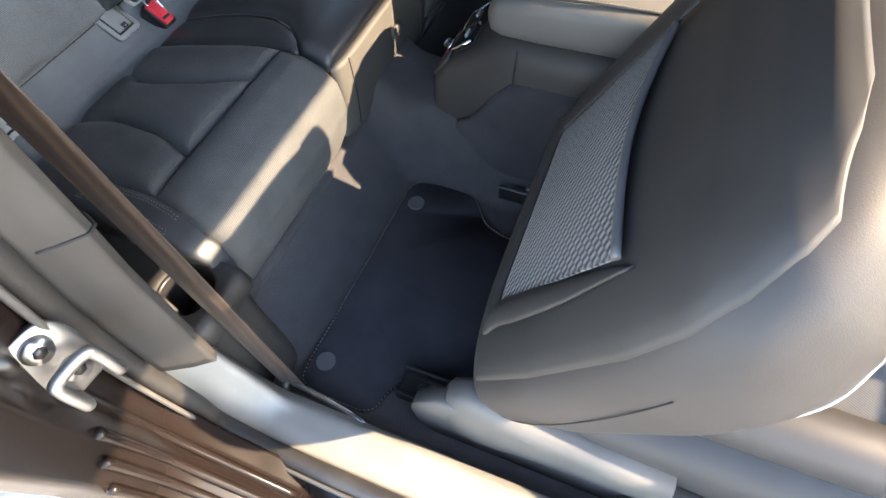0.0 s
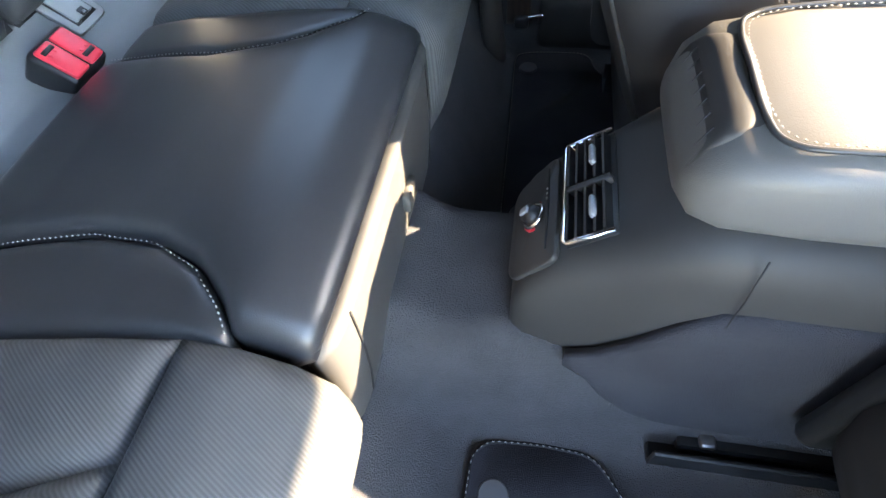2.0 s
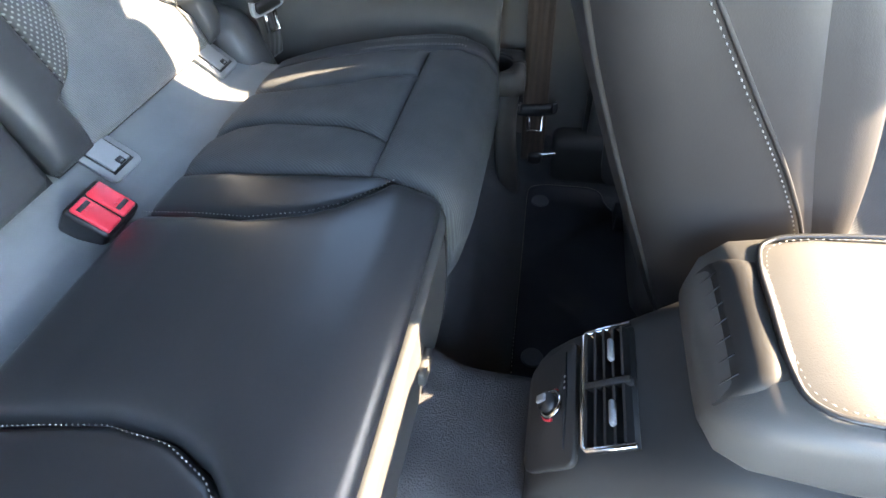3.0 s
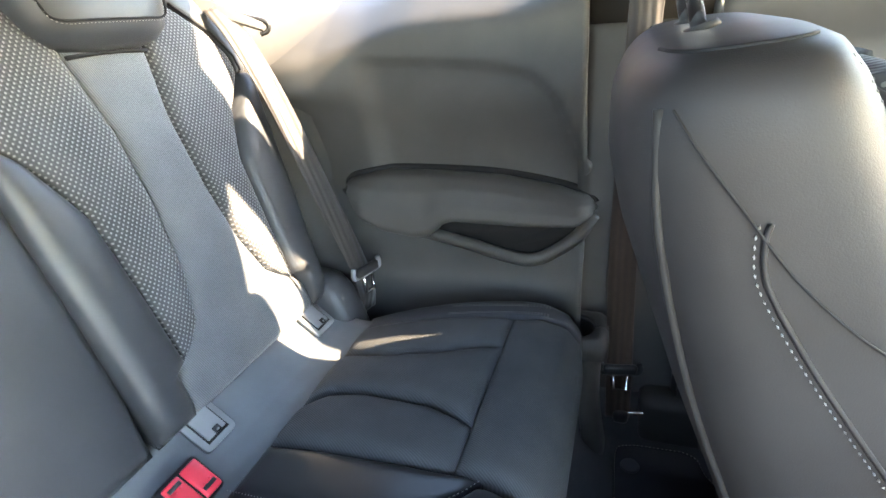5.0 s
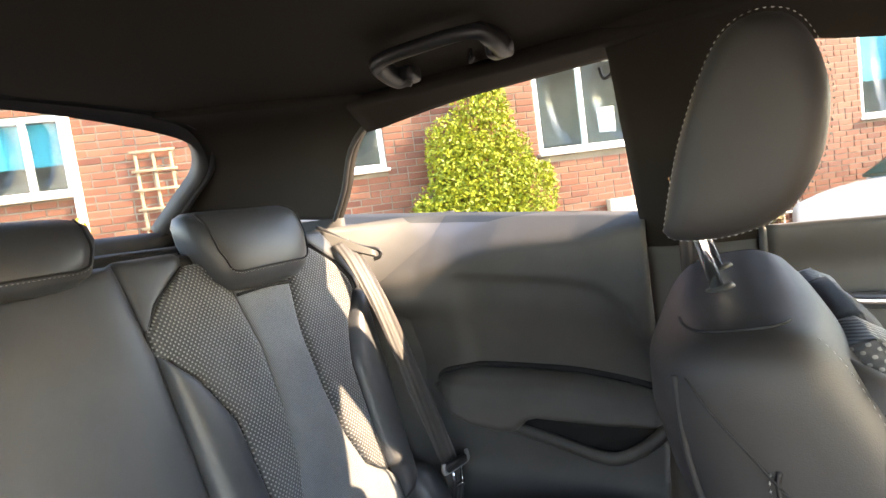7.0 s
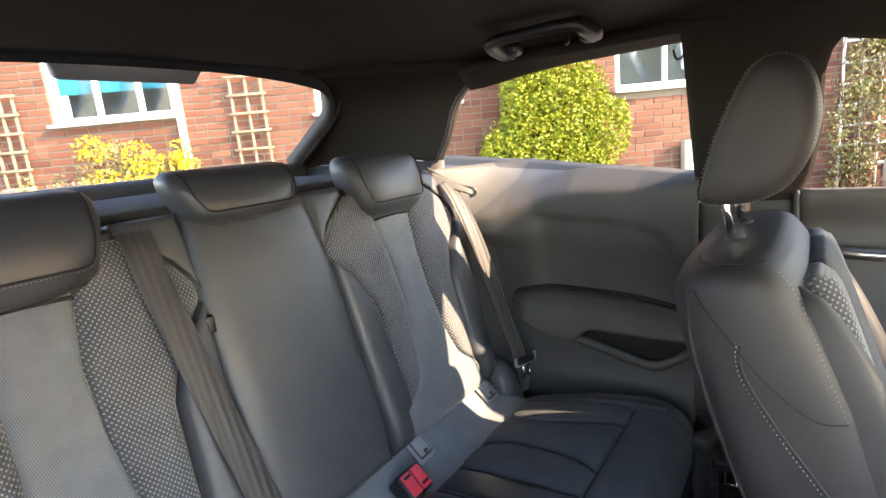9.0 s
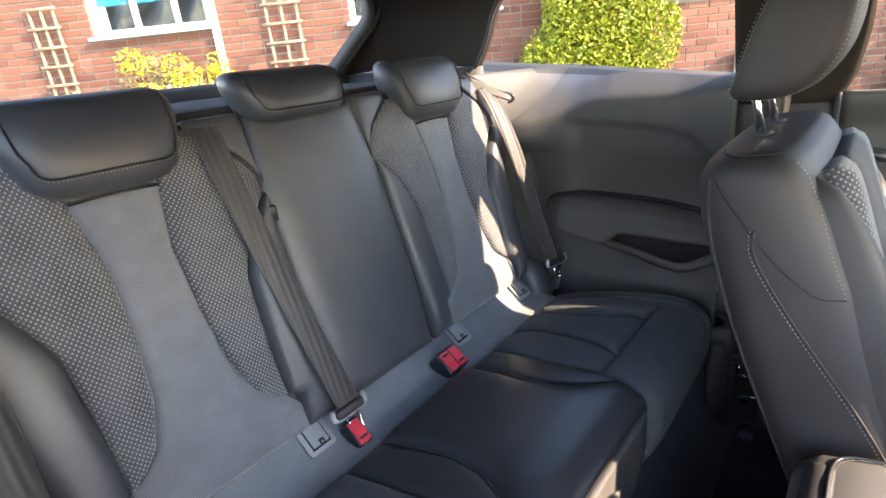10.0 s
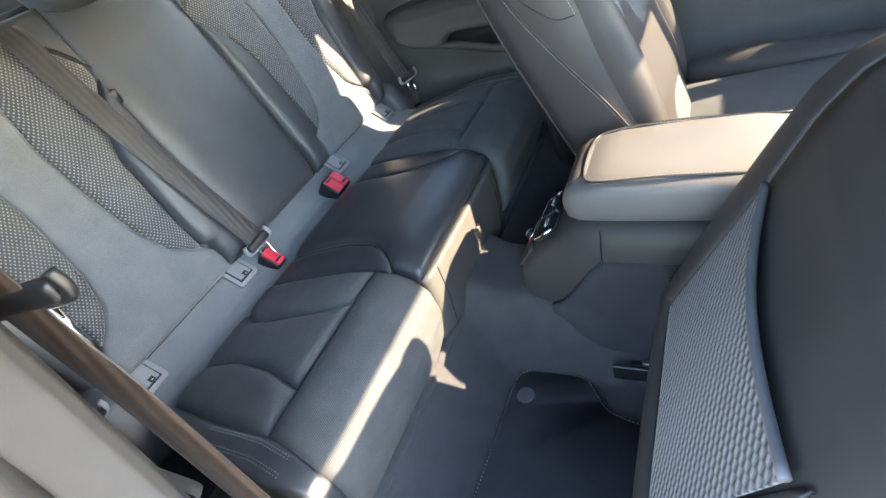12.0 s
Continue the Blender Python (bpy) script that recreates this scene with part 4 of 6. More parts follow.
def on_band(x, z, y, a, h):
    """A place a down the band's slope and h above it, from a point of it."""
    return Vector((x, y, z)) + SLOPE @ Vector((a, 0, h))


def anchor_cover(y, label):
    root = thing("anchor_cover", label, "anchor cover", (0.0, y, 0.568), group="child seat anchor covers")
    at = lambda a, e, h: tuple(on_band(0.021, 0.597, y + e, a, h))
    outer = rounded_outline([(-0.029, -0.029), (0.027, -0.029), (0.027, 0.029), (-0.029, 0.029)], 0.008, 4)
    add("surround", plate(outer, 0.005, lambda p, q, d: on_band(0.021, 0.597, y + q, p, d), 0.0015), PLASTIC_GREY, root)
    add("gap", plate([(-0.029, -0.0195), (0.0185, -0.0195), (0.0185, 0.0195), (-0.029, 0.0195)], 0.002, lambda p, q, d: on_band(0.021, 0.597, y + q, p, d + 0.0042)), BLACK_PLASTIC, root)
    add("flap", rounded_box((0.043, 0.0345, 0.004), 0.0015, 2, at(-0.0065, 0, 0.0065), SLOPE), PLASTIC_GREY, root)
    add("finger_hole", rounded_box((0.010, 0.012, 0.003), 0.0045, 3, at(0.010, 0.003, 0.0078), SLOPE), BLACK_PLASTIC, root)
    add("finger_catch", rounded_box((0.003, 0.005, 0.002), 0.0008, 1, at(0.012, 0.003, 0.0095), SLOPE), PLASTIC_GREY, root)


for y in (-0.494, -0.215, 0.211, 0.494):
    anchor_cover(y, "grey plastic child seat anchor cover")


def buckle(y, double, label):
    root = thing("belt_buckle", label, "belt buckle", (0.075, y, 0.575), group="belt buckles")
    x, z = (0.078, 0.600) if double else (0.068, 0.592)
    n = 2 if double else 1
    at = lambda a, e, h: tuple(on_band(x, z, y + e, a, h))
    add("housing", rounded_box((0.056, 0.029 * n + 0.006, 0.046), 0.007, 3, at(0, 0, -0.0215), SLOPE), BLACK_PLASTIC, root)
    for i in range(n):
        e = (i - (n - 1) / 2) * 0.0285
        add("release_button", rounded_box((0.047, 0.0255, 0.008), 0.003, 3, at(0.001, e, 0.001), SLOPE), RED, root, "red release button")
        add("slot", rounded_box((0.006, 0.019, 0.002), 0.0008, 1, at(0.014 if i or n == 1 else -0.014, e, 0.0046), SLOPE), BLACK_PLASTIC, root)
        for q in (-0.0045, 0.0045):
            add("mark", rounded_box((0.0035, 0.0035, 0.0012), 0.0004, 1, at(0.0085 if i or n == 1 else -0.0085, e + q, 0.0050), SLOPE), RED, root)


buckle(-0.154, False, "single red and black belt buckle in the seat band")
buckle(0.120, True, "double red and black belt buckle in the seat band")


# ---- front seats ----
HINGE = Vector((0.762, 0, 0.43))


def front_seat(s, yc, lean, label, pocket):
    """s = 1: beyond the console, -1: at the doorway. lean: degrees by which the backrest leans back."""
    root = thing("car_seat", label, "car seat", (0.95, yc, 0.28), group="front seats")
    a = radians(lean)
    U = Vector((-math.sin(a), 0, math.cos(a)))
    D = Vector((math.cos(a), 0, math.sin(a)))

    def P(e, u, d):
        """e: from the seat's middle towards the car's side; u: up the backrest; d: forward of its rear face."""
        return HINGE + Vector((0, yc + s * e, 0)) + U * u + D * d
    tilt = (lambda u: 0.0) if pocket else (lambda u: 0.24 * smoothstep((u - 0.52) / 0.13))

    def T(e, u, d):
        """The same place on the shell, whose top slopes down towards the front."""
        return P(e, u - tilt(u) * (d + 0.02), d)
    HW = [(-0.07, 0.19), (-0.05, 0.21), (0.05, 0.228), (0.25, 0.236), (0.42, 0.238), (0.58, 0.236), (0.62, 0.235), (0.645, 0.231), (0.656, 0.225), (0.664, 0.214), (0.668, 0.198), (0.6695, 0.178), (0.670, 0.10)]
    RE = [(-0.02, -0.01), (0.1, -0.026), (0.25, -0.036), (0.4, -0.042), (0.55, -0.042), (0.60, -0.036), (0.635, -0.024), (0.652, -0.011), (0.662, 0.002), (0.668, 0.016), (0.6695, 0.026), (0.670, 0.05)]
    FR = [(-0.02, 0.10), (0.05, 0.14), (0.2, 0.165), (0.45, 0.155), (0.58, 0.136), (0.61, 0.130), (0.64, 0.125), (0.660, 0.117), (0.668, 0.106), (0.6695, 0.098), (0.670, 0.075)]
    us = [-0.07, -0.05] + [-0.03 + 0.02 * i for i in range(31)] + [0.585, 0.60, 0.615, 0.625, 0.635, 0.643, 0.650, 0.656, 0.660, 0.664, 0.6665, 0.668, 0.6695, 0.670]
    if pocket:
        us = [0.085, 0.095, 0.11, 0.13] + [0.15 + 0.02 * i for i in range(19)] + [0.525, 0.54, 0.55, 0.56, 0.57, 0.58, 0.59, 0.60, 0.61, 0.62, 0.628, 0.634]
        OUT = [(0.085, 0.200), (0.10, 0.235), (0.16, 0.258), (0.28, 0.270), (0.42, 0.272), (0.48, 0.264), (0.52, 0.247), (0.555, 0.222), (0.585, 0.182), (0.61, 0.130), (0.634, 0.05)]
        INN = [(0.085, 0.215), (0.10, 0.240), (0.17, 0.250), (0.30, 0.256), (0.54, 0.260), (0.58, 0.246), (0.605, 0.22), (0.634, 0.16)]
        HW = [(u, (interp(OUT, u) + interp(INN, u)) / 2) for u in [0.08 + 0.006 * i for i in range(95)]]
        RE = [(0.085, 0.080), (0.10, 0.066), (0.115, 0.046), (0.13, 0.024), (0.15, 0.010), (0.2, 0.002), (0.3, -0.016), (0.42, -0.036), (0.5, -0.049), (0.55, -0.050), (0.58, -0.041), (0.605, -0.022), (0.622, 0.004), (0.634, 0.035)]
        FR = [(0.085, 0.11), (0.10, 0.135), (0.14, 0.155), (0.42, 0.150), (0.52, 0.138), (0.57, 0.120), (0.61, 0.095), (0.634, 0.065)]
    E0 = (lambda u: (interp(OUT, u) - interp(INN, u)) / 2) if pocket else (lambda u: 0.0)
    low = 0.06 if pocket else 0.0
    thick = lambda u: interp(FR, u) - interp(RE, u)
    power = 3.2 if pocket else 3.6
    base = 0.10 if pocket else 0.0
    loops = []
    for u in us:
        hw, th, re = interp(HW, u), thick(u), interp(RE, u)
        loops.append(super_loop(0, hw, th / 2, lambda e, d, u=u, th=th, re=re: T(e + E0(u), u, re + th / 2 + d), power, 56))
    body = rings(loops)
    back = add("backrest", body, SEAT_LEATHER, root, "black leather backrest shell")
    if not pocket:
        for k in (-1, 1):
            rim_line = [T(k * interp(HW, 0.6665) * max(0.0, 1 - abs(q) ** power) ** (1 / power), 0.6668, (interp(RE, 0.6665) + interp(FR, 0.6665)) / 2 + q * thick(0.6665) / 2) for q in [-0.9 + 1.6 * i / 20 for i in range(21)]]
            under(back, part("seam", tube(rim_line, 0.0013, 6), SEAM))
    # seams running up both sides of the backrest, with pale stitching
    for k in (-1, 1):
        def flank(u, d, off=0.0):
            hw, th, re = interp(HW, u), thick(u), interp(RE, u)
            w = (d - re - th / 2) / (th / 2)
            return T(E0(u) + k * (hw * max(0.0, 1 - abs(w) ** power) ** (1 / power) + off), u, d)
        line2 = smooth_path([flank(u, d, 0.0022) for u, d in ((0.64, 0.015), (0.615, 0.022), (0.578, 0.034), (0.513, 0.056), (0.459, 0.090), (0.444, 0.120))], 8)
        if not pocket:
            under(back, part("seam", tube(line2, 0.0010, 6), SEAM))
        sti = smooth_path([flank(u, d, 0.0015) for u, d in ((0.560, 0.047), (0.547, 0.042), (0.519, 0.0385), (0.475, 0.047), (0.43, 0.059), (0.36, 0.080), (0.28, 0.104), (0.20, 0.12), (0.08, 0.13))], 8)
        if not pocket:
            under(back, part("fold", tube(sti, 0.0018, 6), SEAT_LEATHER))
            under(back, part("stitching", stitches([p + U * 0.001 - D * 0.005 for p in sti], 0.006, 0.0009), THREAD))
        front = smooth_path([flank(u, d, 0.001) for u, d in (((0.20, 0.125), (0.30, 0.132), (0.40, 0.128), (0.47, 0.118), (0.52, 0.098)) if pocket else ((0.655, 0.104), (0.635, 0.111), (0.597, 0.115), (0.54, 0.117), (0.495, 0.117), (0.444, 0.120)))], 8)
        under(back, part("stitching", stitches(front, 0.006, 0.0006), THREAD))
        edge = smooth_path([flank(u, d, 0.001) for u, d in ((0.02, 0.0), (0.2, -0.012), (0.4, -0.022), (0.55, -0.012), (0.64, 0.008))], 6)
        if not pocket:
            under(back, part("piping", tube(edge, 0.0032, 8), PLASTIC))
        wing = []
        for i in range(22):
            t = i / 21
            u = 0.08 + 0.52 * t
            r = math.sin(math.pi * min(1, max(0.02, t))) ** 0.5
            wing.append(super_loop(0, 0.034 * r + 0.004, 0.052 * r + 0.004, lambda e, d, u=u, t=t: P(k * (0.192 + e - 0.012 * t), u, 0.124 - 0.012 * t + d), 2.6, 20))
        if not pocket:
            add("wing", rings(wing), SEAT_LEATHER, root, "black leather side wing")
        dots = quilt(lambda e, u, h: P(e, u, 0.142 + h), lambda u, k=k: k * 0.160, lambda u, k=k: k * 0.085, 0.30, 0.60 - 0.5 * low, 0.014, 10, 24, 0.004, 0.02)
        add("mesh_panel", dots, DOTS_FRONT, root, "dotted mesh fabric")
    add("centre_pad", quilt(lambda e, u, h: P(e, u, 0.148 + h), lambda u: -0.088, lambda u: 0.088, 0.18 if pocket else 0.04, 0.60 - 0.5 * low, 0.012, 10, 24, 0.004, 0.02), CLOTH_CUSHION, root)
    # rear face: map net and its rim
    if pocket:

        def rear(e, u, out=0.0):
            return P(e, u, interp(RE, u) - out)

        RIDGE = [(0.155, 0.240), (0.22, 0.255), (0.30, 0.262), (0.42, 0.264), (0.49, 0.258), (0.527, 0.240), (0.55, 0.222), (0.568, 0.190), (0.587, 0.118), (0.595, 0.07)]

        def skin(e, u, out):
            hw = interp(HW, u)
            w = min(0.999, abs(e - E0(u)) / hw)
            return P(e, u, interp(RE, u) + thick(u) / 2 * (1 - (1 - w ** power) ** (1 / power)) - out)

        def shell(u_, v_):
            u = 0.155 + 0.44 * u_
            a, b = -min(interp(RIDGE, u), interp(INN, u) - 0.024), min(interp(RIDGE, u), interp(OUT, u) - 0.022)
            near_edge = min(v_, 1 - v_, 1 - u_, 3 * u_)
            return skin(a + (b - a) * v_, u, 0.0008 + 0.0022 * smoothstep(near_edge / 0.03))
        add("back_shell", surf(shell, 110, 80, -0.004), PLASTIC, root, "dark plastic shell on the seat's back")

        def net(u_, v_):
            a, b = -0.140 - 0.008 * v_, 0.154 + 0.024 * v_
            sag = 0.016 * math.sin(math.pi * u_) * v_
            return rear(a + (b - a) * u_, 0.210 + 0.212 * v_ - sag, 0.006 + 0.010 * math.sin(math.pi * u_) * v_ ** 0.7)
        add("map_net", surf(net, 40, 30, 0.003), NET, root, "black elastic map net")
        hem = [Vector(net(i / 30, 1.0)) for i in range(31)]
        add("net_hem", tube(hem, 0.0045, 8), CLIP, root, "rolled grey elastic hem")
        inner_rim = smooth_path([(0.180, 0.425, 0), (0.166, 0.31, 0), (0.156, 0.235, 0), (0.135, 0.212, 0), (-0.115, 0.210, 0), (-0.140, 0.232, 0), (-0.144, 0.31, 0), (-0.152, 0.425, 0), (-0.170, 0.52, 0), (-0.185, 0.585, 0)], 8)
        outer_rim = smooth_path([(0.186, 0.436, 0), (0.200, 0.33, 0), (0.194, 0.235, 0), (0.165, 0.182, 0), (-0.150, 0.172, 0), (-0.190, 0.200, 0), (-0.208, 0.31, 0), (-0.222, 0.425, 0), (-0.226, 0.52, 0), (-0.215, 0.585, 0)], 8)

        def rim(u_, v_):
            k = u_ * (len(inner_rim) - 1)
            i = min(int(k), len(inner_rim) - 2)
            q = inner_rim[i].lerp(inner_rim[i + 1], k - i).lerp(outer_rim[i].lerp(outer_rim[i + 1], k - i), v_)
            return rear(q.x, q.y, 0.002 + 0.011 * math.sin(math.pi * (0.15 + 0.75 * v_)) * min(1.0, 6 * u_, 3 * (1 - u_)) - 0.004 * (1 - min(1.0, 8 * u_, 8 * (1 - u_))))
        add("net_rim", surf(rim, 64, 8, 0.003), PLASTIC, root, "raised plastic rim of the map pocket")
        # added plate, stops sun that slips between seat and console onto the mat
        add("mat_sun_block", rounded_box((0.15, 0.026, 0.16), 0.012, 3, (0.950, -0.137, 0.480)), BLACK_PLASTIC, root, "dark plate added to keep sun off the floor mat")
        side_seam = smooth_path([P(E0(u) + interp(HW, u) * max(0.0, 1 - abs((d - interp(RE, u) - thick(u) / 2) / (thick(u) / 2)) ** power) ** (1 / power) + 0.001, u, d) for u, d in ((0.44, 0.030), (0.40, 0.040), (0.34, 0.058), (0.26, 0.078), (0.19, 0.092), (0.14, 0.098))], 8)
        add("side_seam", tube(side_seam, 0.0007, 6), SEAM, root)
        edge_pipe = smooth_path([P(E0(u) + interp(HW, u) * max(0.0, 1 - abs((d - interp(RE, u) - thick(u) / 2) / (thick(u) / 2)) ** power) ** (1 / power) + 0.001, u, d) for u, d in ((0.20, 0.140), (0.28, 0.136), (0.36, 0.130), (0.44, 0.118), (0.51, 0.098), (0.56, 0.074))], 8)
        add("piping", tube(edge_pipe, 0.0016, 6), THREAD, root, "pale piping on the side of the backrest")
    # headrest: the side outline carried across, drawn in towards both ends
    side_line = [(0.556, 1.128), (0.566, 1.172), (0.578, 1.214), (0.597, 1.262), (0.616, 1.296), (0.634, 1.310), (0.656, 1.312), (0.676, 1.302), (0.690, 1.276), (0.697, 1.238), (0.694, 1.205), (0.686, 1.176), (0.668, 1.145), (0.645, 1.128), (0.615, 1.119), (0.585, 1.117), (0.564, 1.120)]
    to_seat = [((x - 0.762) * -0.319 + (z - 0.43) * 0.948, (x - 0.762) * 0.948 + (z - 0.43) * 0.319) for x, z in side_line]
    outline = [(q.x, q.y) for q in smooth_path([(*q, 0) for q in to_seat + to_seat[:1]], 4)[:-1]]
    cu, cd = sum(q[0] for q in outline) / len(outline), sum(q[1] for q in outline) / len(outline)
    hl = []
    for e in [-1.0, -0.985, -0.95, -0.90, -0.82, -0.7, -0.5, -0.25, 0.0, 0.25, 0.5, 0.7, 0.82, 0.90, 0.95, 0.985, 1.0]:
        k = 0.55 + 0.45 * (1 - abs(e) ** 7) ** 0.42
        hl.append([P(0.128 * e, cu + (u - cu) * k - low, cd + (d - cd) * k) for u, d in outline])
    hr = add("headrest", rings(hl), SEAT_LEATHER, root, "black leather headrest with pale stitching")
    for k in (-1, 1):
        ln = [P(k * 0.1205, cu + (u - cu) * 0.945 - low, cd + (d - cd) * 0.945) for u, d in outline + outline[:1]]
        under(hr, part("stitching", stitches(ln, 0.0055, 0.0007), THREAD))
    for e in (-0.062, 0.062):
        add("post", tube([P(e, 0.635 - low, 0.047), P(e, 0.775 - low, 0.058)], 0.0062, 14), CHROME, root, "chrome headrest post")
        b = bmesh.new()
        bmesh.ops.create_cone(b, cap_ends=True, segments=20, radius1=0.0145, radius2=0.0125, depth=0.005)
        rot = U.to_track_quat('Z', 'Y').to_matrix().to_4x4()
        bmesh.ops.transform(b, matrix=Matrix.Translation(T(e, 0.6715 - low, 0.050)) @ rot, verts=b.verts)
        add("post_collar", b, PLASTIC, root)
    # cushion
    cu = []
    for x, w, zt, zb in ((0.72, 0.15, 0.50, 0.42), (0.76, 0.215, 0.54, 0.40), (0.85, 0.235, 0.545, 0.38), (1.05, 0.24, 0.560, 0.38), (1.20, 0.24, 0.580, 0.39), (1.28, 0.23, 0.580, 0.41), (1.32, 0.19, 0.55, 0.44)):
        cu.append(super_loop(0, w, (zt - zb) / 2, lambda e, d, x=x, m=(zt + zb) / 2: Vector((x + 1.8 * base, yc + s * e, m + d - 0.4 * base)), 3.4, 36))
    add("cushion", rings(cu), SEAT_LEATHER, root)
    for k in (-1, 1):
        roll = [super_loop(0, 0.036 * q + 0.003, 0.036 * q + 0.003, lambda e, d, x=x: Vector((x + base, yc + k * (0.165 if pocket else 0.205) + e, 0.570 + d - 0.4 * base)), 2.2, 16) for x, q in ((0.84, 0.2), (0.88, 0.8), (0.95, 1), (1.1, 1), (1.22, 1), (1.28, 0.7), (1.31, 0.2))]
        add("cushion_bolster", rings(roll), SEAT_LEATHER, root)
    add("seat_panel", surf(lambda u, v: (0.80 + base + 0.48 * u, yc - 0.165 + 0.33 * v, 0.552 - 0.4 * base + 0.04 * u + 0.010 * math.sin(math.pi * v) ** 0.5), 16, 12, 0.01), CLOTH_CUSHION, root)
    # valance, lever and adjuster on the outer side
    yo = yc + s * 0.25
    if pocket:
        cap = [super_loop(0, w, h, lambda e, d, x=x: Vector((x, -0.612 + e, 0.400 + d)), 3.0, 28) for x, w, h in ((0.836, 0.004, 0.02), (0.840, 0.016, 0.052), (0.850, 0.026, 0.074), (0.872, 0.030, 0.090), (0.90, 0.032, 0.092), (0.93, 0.032, 0.080), (0.955, 0.031, 0.062), (1.05, 0.030, 0.050), (1.15, 0.028, 0.045))]
        add("hinge_cap", rings(cap), PLASTIC_SOFT, root, "rounded grey hinge cap of the seat base")
    val = plate(rounded_outline([(0.70, 0.34), (1.30, 0.33), (1.34, 0.42), (1.0, 0.47), (0.84, 0.50), (0.74, 0.52), (0.69, 0.46)], 0.03), 0.025, lambda p, q, d: Vector((p + base, yo + s * (d - 0.012), q - 0.5 * base)), 0.006)
    add("side_valance", val, PLASTIC_SOFT, root, "grey plastic side valance")
    add("height_lever", rounded_box((0.24, 0.018, 0.035), 0.008, 3, (1.12 + base, yo + s * 0.022, 0.40 - 0.5 * base), Euler((0, radians(4), 0)).to_matrix()), BLACK_PLASTIC, root)
    if not pocket:
        knob = rings([super_loop(0, r * 0.075, r * 0.026, lambda p, q, dd=dd: Vector((0.78 + p, yo + s * dd, 0.508 + q - 0.35 * p)), 2.4, 24) for r, dd in ((1.0, 0.0), (1.0, 0.018), (0.85, 0.026), (0.5, 0.029))])
        add("hinge_cover", knob, PLASTIC_SOFT, root)
    for yy, x0 in ((s * 0.128, 0.768), (yc + s * 0.205, 0.735)):
        zb = 0.272 if abs(yy) > 0.2 else 0.295
        bm = join(rounded_box((0.62, 0.052, 0.008), 0.002, 1, (x0 + 0.31, yy, zb + 0.004)), rounded_box((0.62, 0.006, 0.034), 0.002, 1, (x0 + 0.31, yy - 0.023, zb + 0.02)), rounded_box((0.62, 0.006, 0.034), 0.002, 1, (x0 + 0.31, yy + 0.023, zb + 0.02)), rounded_box((0.60, 0.020, 0.016), 0.003, 1, (x0 + 0.33, yy, zb + 0.016)))
        add("seat_rail", bm, BLACK_PLASTIC, root, "black steel seat rail", False)
        add("rail_bolt", rounded_box((0.018, 0.018, 0.01), 0.004, 2, (x0 + 0.06, yy, zb + 0.026)), STEEL, root)
        add("riser", rounded_box((0.26, 0.03, 0.10), 0.01, 2, (1.14, yy, zb + 0.085)), BLACK_PLASTIC, root)
    return root


front_seat(1, 0.345, 18.6, "black leather front seat with stitched seams, upright", False)
front_seat(-1, -0.375, -38.0, "black leather front seat tipped forward, map net on its back", True)

# ---- centre console ----
console = thing("centre_console", "dark plastic centre console with rear air vents", "console", (0.8, 0, 0.45))


def console_loop(x, hw, z0, z1, p=5.0):
    return super_loop(0, hw, (z1 - z0) / 2, lambda e, d: Vector((x, e, (z0 + z1) / 2 + d)), p, 44)


cl = [console_loop(x, hw, z0, z1) for x, hw, z0, z1 in ((0.602, 0.066, 0.42, 0.478), (0.606, 0.072, 0.41, 0.500), (0.616, 0.078, 0.40, 0.520), (0.634, 0.082, 0.39, 0.543), (0.649, 0.085, 0.385, 0.5545), (0.684, 0.090, 0.38, 0.5805), (0.705, 0.094, 0.375, 0.598), (0.728, 0.099, 0.37, 0.616), (0.76, 0.104, 0.36, 0.626), (0.80, 0.108, 0.36, 0.628), (1.0, 0.116, 0.34, 0.628), (1.3, 0.12, 0.32, 0.62), (1.7, 0.12, 0.32, 0.66))]
add("body", rings(cl), PLASTIC, console)
for k in (-1, 1):
    def flare(u, v, k=k):
        x = 0.660 + 0.80 * u
        top = 0.43 + 0.125 * smoothstep(u / 0.15) + 0.01 * u
        y = 0.100 + 0.008 * smoothstep(u / 0.1) + 0.012 * v * smoothstep(u / 0.15) + 0.010 * u
        return (x, k * y, top + (0.41 - 0.11 * smoothstep(u / 0.13) - top) * v)
    add("side_carpet", surf(flare, 30, 8, 0.01 * k), MATPILE, console, "dark carpet side panel")
    jn = [(0.772, k * 0.1095, 0.53), (0.772, k * 0.109, 0.575), (0.774, k * 0.100, 0.617)]
    add("joint", tube(jn, 0.0008, 6), SEAM, console)
FACES = {"socket": (Vector((0.6045, 0, 0.497)), Vector((0.642, 0, 0.5505))), "vent": (Vector((0.6475, 0, 0.5545)), Vector((0.6850, 0, 0.5815)))}


def face(which, y, t, h):
    """A place on the sloping rear end: y across, t up the slope, h above it."""
    a, b = FACES[which]
    d = (b - a).normalized()
    return a + Vector((0, y, 0)) + d * t + Vector((-d.z, 0, d.x)) * h


def face_rot(which):
    a, b = FACES[which]
    d = (b - a).normalized()
    return Matrix((d, Vector((0, 1, 0)), Vector((-d.z, 0, d.x)))).transposed()


